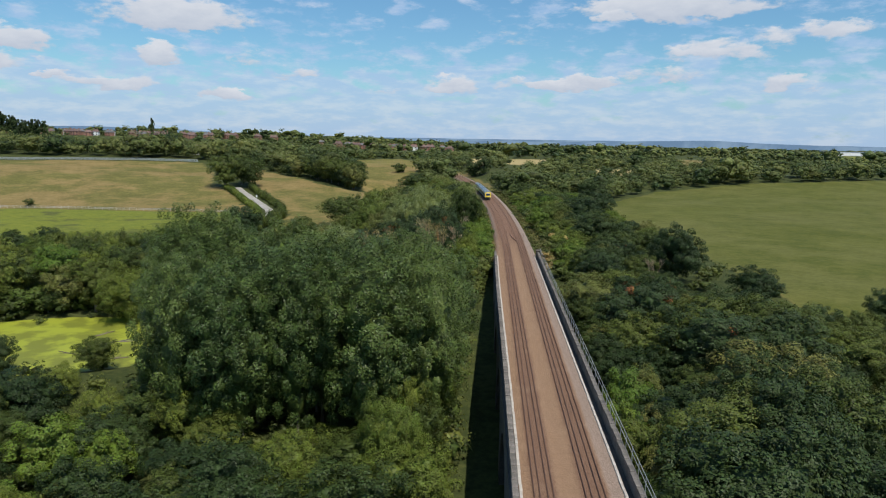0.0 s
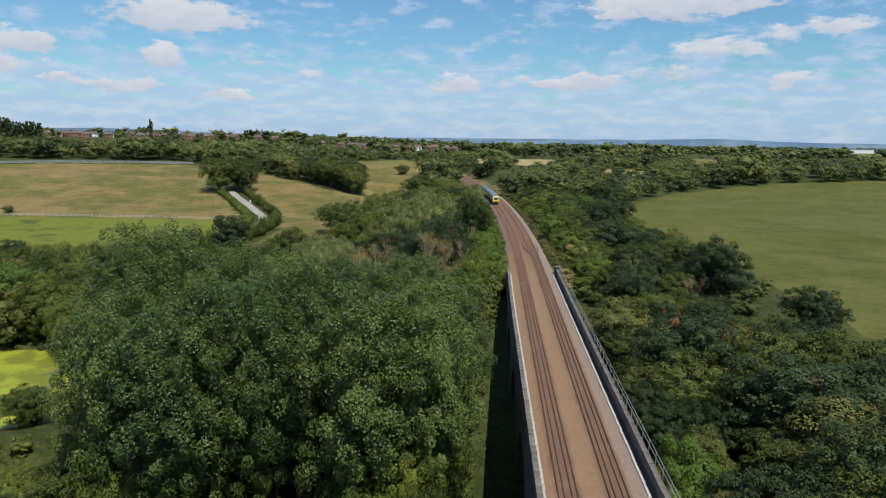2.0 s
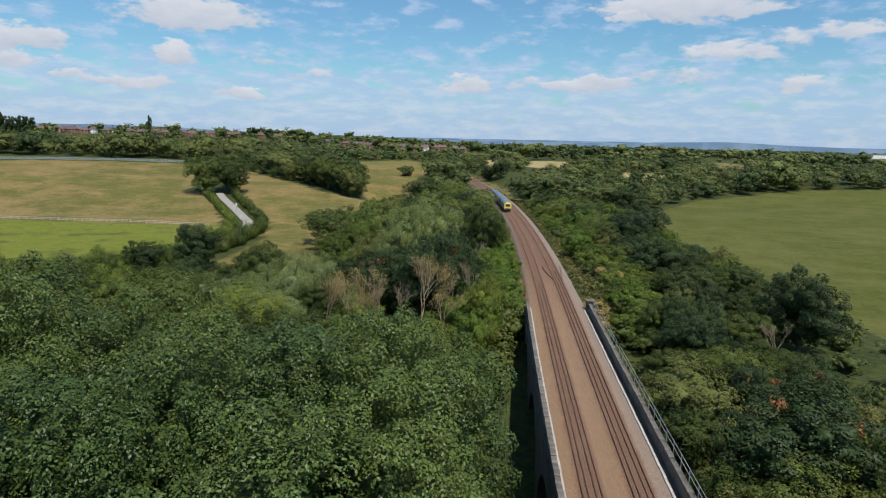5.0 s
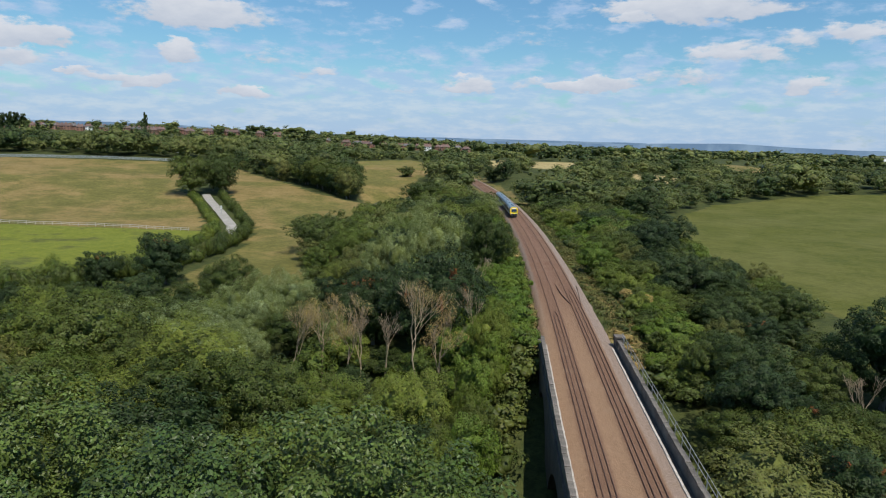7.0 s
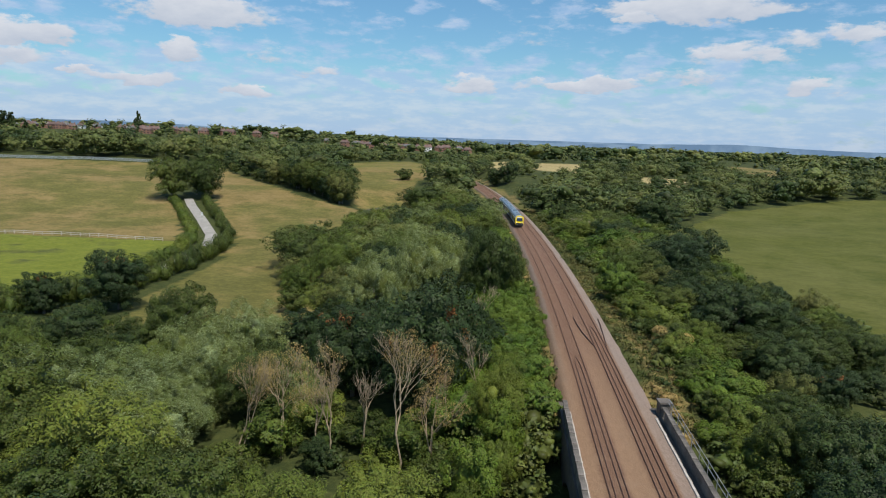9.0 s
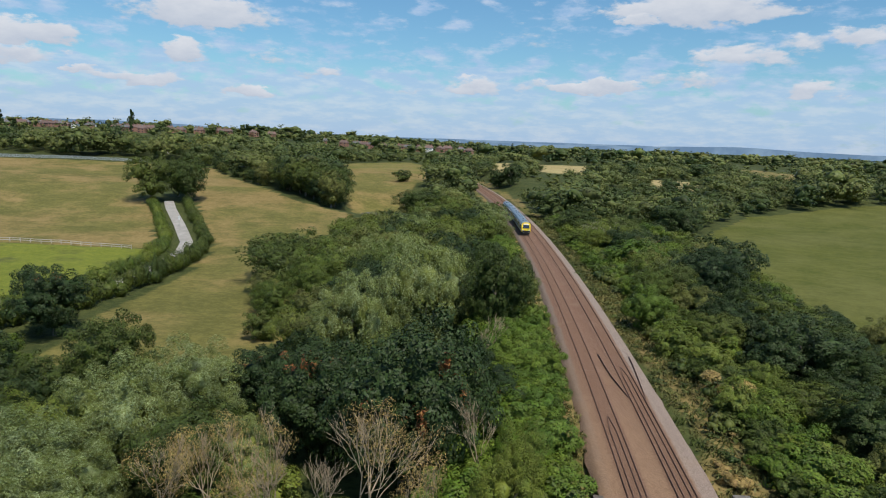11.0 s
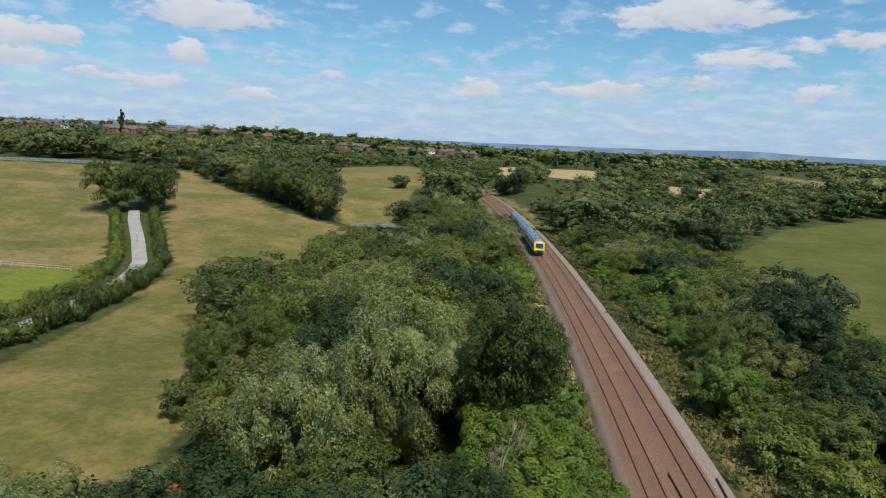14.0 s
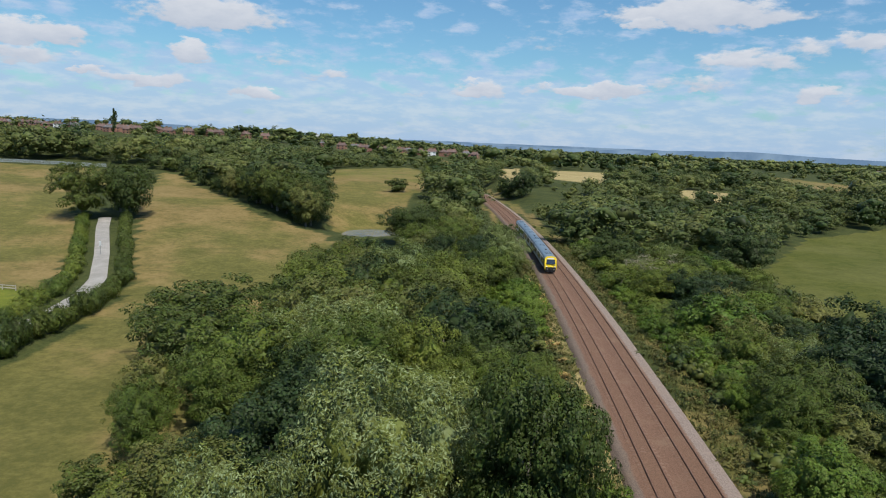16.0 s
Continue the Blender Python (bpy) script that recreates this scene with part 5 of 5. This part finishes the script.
def build_named_plants():
    rng = random.Random(5)
    for kind, x, y, h, wide in NAMED:
        tree = plant(kind, x, y, h, rng, wide)
        if kind == "dark_tree" and 160 < y < 245 and x < 20:
            withered(tree, kind, 6 if y < 175 else 2, int(abs(x) * 5 + y))
    # hedgerow of trees that ends in the clump by the river
    for i in range(16):
        u = i / 15
        x, y = -150 + 100 * u + rng.uniform(-2, 2), 488 - 116 * u + rng.uniform(-2, 2)
        plant(("olive_tree", "oak_tree", "dark_tree")[i % 3], x, y, (5.5 + 8.0 * smooth(0.40, 0.80, u)) * rng.uniform(0.75, 1.1), rng, 0.9)
    for x, y, h in ((-51, 378, 14), (-58, 384, 14.5), (-66, 391, 13), (-61, 398, 13), (-54, 390, 14), (-76, 402, 11.5)):
        plant("oak_tree", x, y, h, rng, 1.0)
    # shrubs and dry grass along the banks
    for x, y, h in ((-20, 181, 8.0), (3, 181, 7.0), (5.5, 172, 6.0), (36, 120, 8.0), (43, 123, 7.5), (-21, 207, 7.5)):
        tree = plant("dark_tree", x, y, h, rng)
        withered(tree, "dark_tree", 4, int(abs(x) * 3 + y))
    withered(plant("olive_tree", -19.5, 206, 9.5, rng, 0.8), "olive_tree", 10, 5, "yellow")
    for y in np.arange(157, 205, 2.6):
        for off in (-8.4, -11.5, -14.8):
            x = track_x(y) + off + rng.uniform(-0.8, 0.8)
            plant("bright_shrub", x, y + rng.uniform(-1, 1), rng.uniform(2.6, 3.6) + 1.2 * smooth(-9, -15, off), rng)
    for y in np.arange(254, 284, 2.8):
        for off in (-9.5, -12.3, -15.2):
            plant("bright_shrub", track_x(y) + off + rng.uniform(-0.8, 0.8), y + rng.uniform(-1, 1), rng.uniform(2.4, 3.4), rng)
    for y in np.arange(66, 158, 3.6):
        x = track_x(y) - 10.8 - 3.4 * smooth(148, 118, y) - rng.uniform(0, 3.0)
        plant(rng.choice(("bright_tree", "ash_tree", "oak_tree")), x, y, rng.uniform(5.0, 8.5) + 3.0 * (1 - smooth(90, 130, y)), rng, 0.62)
    for x, y in scatter(22, 46, 146, 345, 3.0, rng):
        off = x - track_x(y)
        if 10.6 < off < 17.5:
            kind = pick(rng, (("shrub", 3), ("dark_shrub", 2), ("bright_shrub", 1.5), ("straw_shrub", 0.2 if off < 12 else 0.05)))
            plant(kind, x, y, rng.uniform(0.9, 1.6) + (2.2 * smooth(9, 15, off)), rng, 1.15)
    for i in range(5):
        y = 153 + 2.4 * i
        plant("straw_shrub", track_x(y) + rng.uniform(6.4, 7.6), y, rng.uniform(0.8, 1.4), rng, 1.1)
    for y in np.arange(216, 300, 6.5):
        x = track_x(y) - rng.uniform(6.0, 8.0)
        plant("straw_shrub", x, y, rng.uniform(0.7, 1.3), rng, 1.2)
    for y in np.arange(255, 300, 3.5):
        plant("bright_shrub", track_x(y) + rng.uniform(9.0, 11.5), y, rng.uniform(1.6, 2.4), rng)
    # bright growth at the foot of the viaduct
    for _ in range(22):
        y = rng.uniform(42, 64)
        plant("bright_tree", track_x(y) - rng.uniform(14, 34), y - 6, rng.uniform(3.0, 4.6), rng, 1.25)
    for _ in range(8):
        y = rng.uniform(50, 84)
        plant("bright_tree", track_x(y) + rng.uniform(9.0, 13), y, rng.uniform(4.5, 8.0), rng, 0.9)
    for _ in range(10):
        y = rng.uniform(50, 130)
        plant("olive_tree" if rng.random() < 0.5 else "dark_tree", track_x(y) + rng.uniform(10.0, 15), y, rng.uniform(5.0, 8.0), rng, 0.95)
    # shrubs on the far shore of the pond
    for i in range(26):
        a = math.pi * (0.02 + 0.96 * i / 25)
        plant("dark_shrub" if i % 3 else "shrub", -66 + 29 * math.cos(a), 113 + 19 * math.sin(a) + rng.uniform(0, 3), rng.uniform(2.5, 5.0), rng, 1.2)
    # skyline
    plant("lombardy_tree", -365, 828, 27, rng, 0.9)
    for i in range(14):
        plant("lombardy_tree", -510 + 6.5 * i, 705 + rng.uniform(-6, 6), 41 - 1.3 * i + rng.uniform(-2, 2), rng, 1.2)
    plant("lombardy_tree", -415, 712, 19, rng, 1.0)
    plant("lombardy_tree", -210, 980, 15, rng, 1.2)


build_named_plants()
for spec in ((-17, 154, 12.5, 1, True), (-13.5, 156, 12.0, 2, True), (-8.5, 155, 13.0, 3, False), (-4.0, 149, 14.5, 4, True), (-0.5, 149, 12.0, 5, True), (-20.5, 152, 11.0, 6, True),
             (-11.0, 152, 10.5, 10, False), (4.0, 158, 10, 7, False), (5.0, 186, 9, 8, False), (46, 136, 9, 9, False)):
    dead_tree(*spec[:2], spec[2] * 1.3, *spec[3:], "bare dead tree with a few straw-coloured leaves" if spec[4] else "leafless grey dead tree")


def hedge(points, width, height, seed, label, leaf="oak"):
    """A clipped but ragged hedge along a bent line."""
    rng = np.random.default_rng(seed)
    total = sum(math.dist(a, b) for a, b in zip(points, points[1:]))
    n = int(total / 1.5)
    lobes = []
    for i in range(n):
        x, y, h = along(points, i / (n - 1))
        off = rng.normal(scale=width * 0.13)
        r = width * rng.uniform(0.36, 0.62)
        hh = height * rng.uniform(0.6, 1.25) * (1.35 if rng.random() < 0.08 else 1.0) * (1 + 0.60 * smooth(284, 268, y) * (seed == 2))
        if rng.random() < 0.05:
            continue
        x, y = x - math.sin(h) * off, y + math.cos(h) * off
        lobes.append((x, y, ground_z(x, y) + hh * 0.42, r, r, hh * 0.58))
    top = thing("hedge", label, "hedge", group="field hedges")
    for i in range(0, len(lobes), 8):
        some = lobes[i:i + 8]
        v, f = join(sprays(rng, some, 330 * len(some), 0.29, 0.65, 0.1), cores(rng, some, 2, 0.62))
        part("bush", np_mesh("bush", v, f, LEAF[leaf]), None, top)


hedge([(-119.6, 361), (-111.7, 345.7), (-96.7, 318.7), (-84.7, 297), (-80.5, 284), (-78.4, 268), (-77.6, 250), (-78.2, 236), (-81, 225), (-88, 215), (-100, 206), (-132, 198)], 3.4, 2.9, 1, "trimmed green hedge on the field side of the lane", "ash")
hedge([(-106, 361), (-99.3, 346.5), (-84.8, 320.5), (-73.2, 297), (-69.4, 284), (-67.2, 268), (-66.4, 250), (-66.8, 236), (-69.5, 220), (-76, 206), (-91, 195), (-128, 186)], 3.2, 3.3, 2, "trimmed green hedge between lane and meadow")
hedge([(-8, 572), (-14, 540), (-22, 520)], 5.0, 5.0, 3, "dark hedge at the edge of the far pasture")


def far_tree(seed, tall, wide, count, size, fill=0.80):
    rng = np.random.default_rng(seed)
    lobes = dome_lobes(rng, tall, wide, 6, 0.24, 0.50, 0.9)
    small = clusters(rng, lobes, max(8, count // 14), wide, 0.14, 0.27)
    inner = [(x, y, z, a * 0.66, b * 0.66, c * 0.66) for x, y, z, a, b, c in lobes]
    heart = np.array([0.0, 0.0, tall * 0.42])
    return join(sprays(rng, small, int(count * 0.75), size, 0.7, heart=heart), sprays(rng, inner, int(count * 0.25), size * 1.2, 0.7, heart=heart), cores(rng, lobes, 1, fill))


def stuff(name, places, shapes, leaf, label, category, seed):
    """Many plants joined into one mesh, each with its own tint."""
    rng = np.random.default_rng(seed)
    vs, fs, tint, k = [], [], [], 0
    for x, y, s, w in places:
        v, f = shapes[rng.integers(len(shapes))]
        a = rng.random() * math.tau
        c, d = math.cos(a) * s * w, math.sin(a) * s * w
        p = np.stack([v[:, 0] * c - v[:, 1] * d + x, v[:, 0] * d + v[:, 1] * c + y, v[:, 2] * s + ground_z(x, y) - 0.2], 1)
        vs.append(p)
        fs.append(f + k)
        tint.append(np.full(len(v), rng.random()))
        k += len(v)
    me = np_mesh(name, np.concatenate(vs), np.concatenate(fs), LEAF[leaf])
    me.attributes.new("tint", "FLOAT", "POINT").data.foreach_set("value", np.concatenate(tint).astype(np.float32))
    tagged(new(name, me), label, category, kind="stuff")


VILLAGES = [(-400, 960, 190, 70), (-75, 980, 110, 60), (-640, 1000, 190, 110)]


def in_village(x, y):
    return any(((x - a) / w) ** 2 + ((y - b) / h) ** 2 < 1 for a, b, w, h in VILLAGES)


def build_far_woods():
    rng = random.Random(8)
    mid, far, under = [], [], []
    for x, y in scatter(-480, 620, 340, 720, 11.2, rng):
        if abs(x) < 0.76 * (y + 40) and free(x, y, 4.0):
            if y < 352 and -44 < x < 100:
                continue
            if x < -40 and y < min(483, 376 - (x + 50) * 1.16):
                continue
            if x < -8 and y < 440 and x > -46:
                continue
            if x < -168 and y < 491 + 0.21 * (x + 178):
                continue
            patch = noise.noise((x * 0.012, y * 0.012, 5.0))
            if x > 25 and y > 430 and patch > 0.40 and (x < 110 or y > 560):
                continue
            small = 0.80 if 15 < x < 190 and 400 < y < 640 else 1.10
            if (190 < x < 365 and 520 < y < 668) or (12 < x < 62 and 440 < y < 532) or (50 < x < 125 and 530 < y < 640):
                if rng.random() < 0.65:
                    continue
                small = 0.36
            elif y > 590:
                small = min(small, 0.75)
            mid.append((x, y, (rng.uniform(0.55, 1.10) + (0.40 if rng.random() < 0.12 else 0.0)) * small * (1 + 0.5 * patch), rng.uniform(1.1, 1.6)))
    for x, y in scatter(-1400, 1500, 720, 1750, 26, rng):
        if abs(x) < 0.76 * y and free(x, y):
            village = in_village(x, y) or in_village(x, y + 60) or in_village(x, y + 120)
            if village and rng.random() < 0.12:
                continue
            patch = noise.noise((x * 0.006, y * 0.006, 2.0))
            if patch > 0.33:
                continue
            far.append((x, y, (rng.uniform(0.35, 1.0) + (0.7 if rng.random() < 0.11 else 0.0)) * (rng.choice((0.45, 0.5, 0.8)) if village else 0.7 if -560 < x < -150 and y < 900 else 1.0), rng.uniform(1.1, 2.0)))
    for x, y in scatter(-2400, 2500, 1750, 3300, 62, rng):
        if abs(x) < 0.76 * y and rng.random() < 0.7:
            far.append((x, y, rng.uniform(0.6, 1.1), rng.uniform(2.2, 4.5)))
    stuff("woodland", mid, [far_tree(i, 10.5, 5.2, 520, 0.62, 0.62) for i in range(8)], "wood", "mixed green woodland behind the fields", "woodland", 1)
    stuff("distant_woodland", far, [far_tree(20 + i, 11, 6.0, 130, 1.15, 0.72) for i in range(6)], "wood", "distant dark green treetops towards the horizon", "woodland", 2)
    for x, y in scatter(-125, 98, 36, 350, 6.6, rng):
        off = x - track_x(y)
        if x < -60 and y > 205:
            continue
        if free(x, y) or (y > END + 4 and (8 < off < 13 or -11 < off < -7.5)):
            under.append((x, y, rng.uniform(0.5, 1.2), rng.uniform(0.9, 1.4)))
    for x, y in scatter(-10, 34, 30, 140, 3.2, rng):
        off = x - track_x(y)
        if 6.6 < off < 11:
            under.append((x, y, rng.uniform(0.4, 1.0), 1.1))
    for x, y in scatter(-8, 14, 40, 157, 2.6, rng):
        if -14.5 < x - track_x(y) < -6.4 - 4.6 * smooth(148, 120, y):
            under.append((x, y, rng.uniform(0.7, 1.5), rng.uniform(0.9, 1.3)))
    for x, y in scatter(2, 40, END + 3, 400, 2.2, rng):
        off = x - track_x(y)
        if 5.6 < off < 9.5 or -9.0 < off < -5.8:
            if rng.random() < 0.35:
                under.append((x, y, rng.uniform(0.15, 0.42), rng.uniform(1.0, 1.8)))
    rough = []
    for x, y in scatter(2, 44, END + 1, 360, 1.15, rng):
        off = x - track_x(y)
        if 5.15 < off < 11.0 or -8.6 < off < -5.0:
            rough.append((x, y, rng.uniform(0.5, 1.2), rng.uniform(0.9, 1.5)))
    tufts = []
    for i in range(6):
        r = np.random.default_rng(70 + i)
        tufts.append(sprays(r, dome_lobes(r, 0.8, 0.75, 3, 0.1, 0.6, 0.8), 26, 0.5, 0.22, -0.6))
    stuff("rough_grass", rough, tufts, "rough", "rough olive and straw-coloured grass on the railway verges", "grass", 6)
    stuff("undergrowth", under, [far_tree(40 + i, 2.4, 2.2, 140, 0.32, 0.45) for i in range(5)], "under", "low brambles and undergrowth on the woodland floor", "undergrowth", 3)


build_far_woods()


# ---- houses and far buildings ----
def house(x, y, turn, length, tile, wall, label):
    z = ground_z(x, y)
    top = thing("house", label, "house", pose(x, y, z - 0.3, 0, 0, turn), "houses on the skyline")
    w, h, r = 4.0, 5.4, 3.0
    bm = box(bmesh.new(), -length / 2, length / 2, -w, w, 0, h)
    part("wall", bm, wall, top)
    bm = bmesh.new()
    e = 0.4
    pts = [(-length / 2 - e, -w - e, h - 0.1), (length / 2 + e, -w - e, h - 0.1), (length / 2 + e, w + e, h - 0.1), (-length / 2 - e, w + e, h - 0.1), (-length / 2 + 1.5, 0, h + r), (length / 2 - 1.5, 0, h + r)]
    v = [bm.verts.new(p) for p in pts]
    for f in ((0, 1, 5, 4), (2, 3, 4, 5), (1, 2, 5), (3, 0, 4), (0, 3, 2, 1)):
        bm.faces.new([v[i] for i in f])
    roof = part("roof", bm, tile, top)
    for cx in (-length * 0.28, length * 0.28):
        bm = box(bmesh.new(), cx - 0.5, cx + 0.5, -0.35, 0.35, h + r - 1.0, h + r + 1.1, 0.04)
        part("chimney", bm, WALL_BRICK, roof)
    for k in range(max(2, int(length / 4))):
        cx = -length / 2 + (k + 0.5) * length / max(2, int(length / 4))
        for cz in (1.4, 4.1):
            bm = box(bmesh.new(), cx - 0.75, cx + 0.75, -w - 0.06, -w + 0.05, cz - 0.6, cz + 0.6)
            part("window", bm, GLASS, top)


def build_houses():
    rng = random.Random(17)
    for a, b, w, h in VILLAGES:
        n = 0
        for x, y in scatter(a - w, a + w, b - h, b + h, 25, rng):
            if ((x - a) / w) ** 2 + ((y - b) / h) ** 2 < 1 and n < 27:
                n += 1
                white = rng.random() < 0.10
                house(x, y, rng.choice((-20, 0, 15, 70)) + rng.uniform(-8, 8), rng.uniform(8, 12), GREY_TILE if rng.random() < 0.2 else ROOF_TILE,
                      WALL_WHITE if white else WALL_BRICK, "white rendered house with a tiled roof" if white else "brick house with a red tiled roof")
    for x, y in ((-204, 556), (-330, 682), (-410, 946), (-484, 1132), (640, 1200)):
        house(x, y, 5, 11, GREY_TILE, WALL_WHITE, "white rendered house among trees")


build_houses()


def tower_block(x, y, tall):
    top = thing("tower_block", "pale high-rise block on the far horizon", "tower block", pose(x, y, 10), "tower blocks")
    part("wall", box(bmesh.new(), -11, 11, -9, 9, 0, tall, 0.2), WALL_WHITE, top)
    part("roof", box(bmesh.new(), -4, 4, -4, 4, tall, tall + 4, 0.1), GREY_TILE, top)
    for k in range(int(tall / 6)):
        part("window", box(bmesh.new(), -9.5, 9.5, -9.15, -8.9, 3 + 6 * k, 5 + 6 * k), GLASS, top, "dark band of windows")


tower_block(-545, 2290, 32)
tower_block(-500, 2310, 30)


def warehouse(x, y, length, turn):
    top = thing("warehouse", "long pale industrial shed on the far horizon", "warehouse", pose(x, y, ground_z(x, y) - 0.5, 0, 0, turn), "industrial sheds")
    part("wall", box(bmesh.new(), -length / 2, length / 2, -20, 20, 0, 11, 0.1), WALL_WHITE, top)
    part("roof", box(bmesh.new(), -length / 2 - 0.5, length / 2 + 0.5, -20.5, 20.5, 11, 12.2, 0.1), STEEL, top)


for x, y, n in ((1180, 1950, 110), (1330, 2050, 90), (1500, 2100, 120), (640, 2200, 60)):
    warehouse(x, y, n, 8)
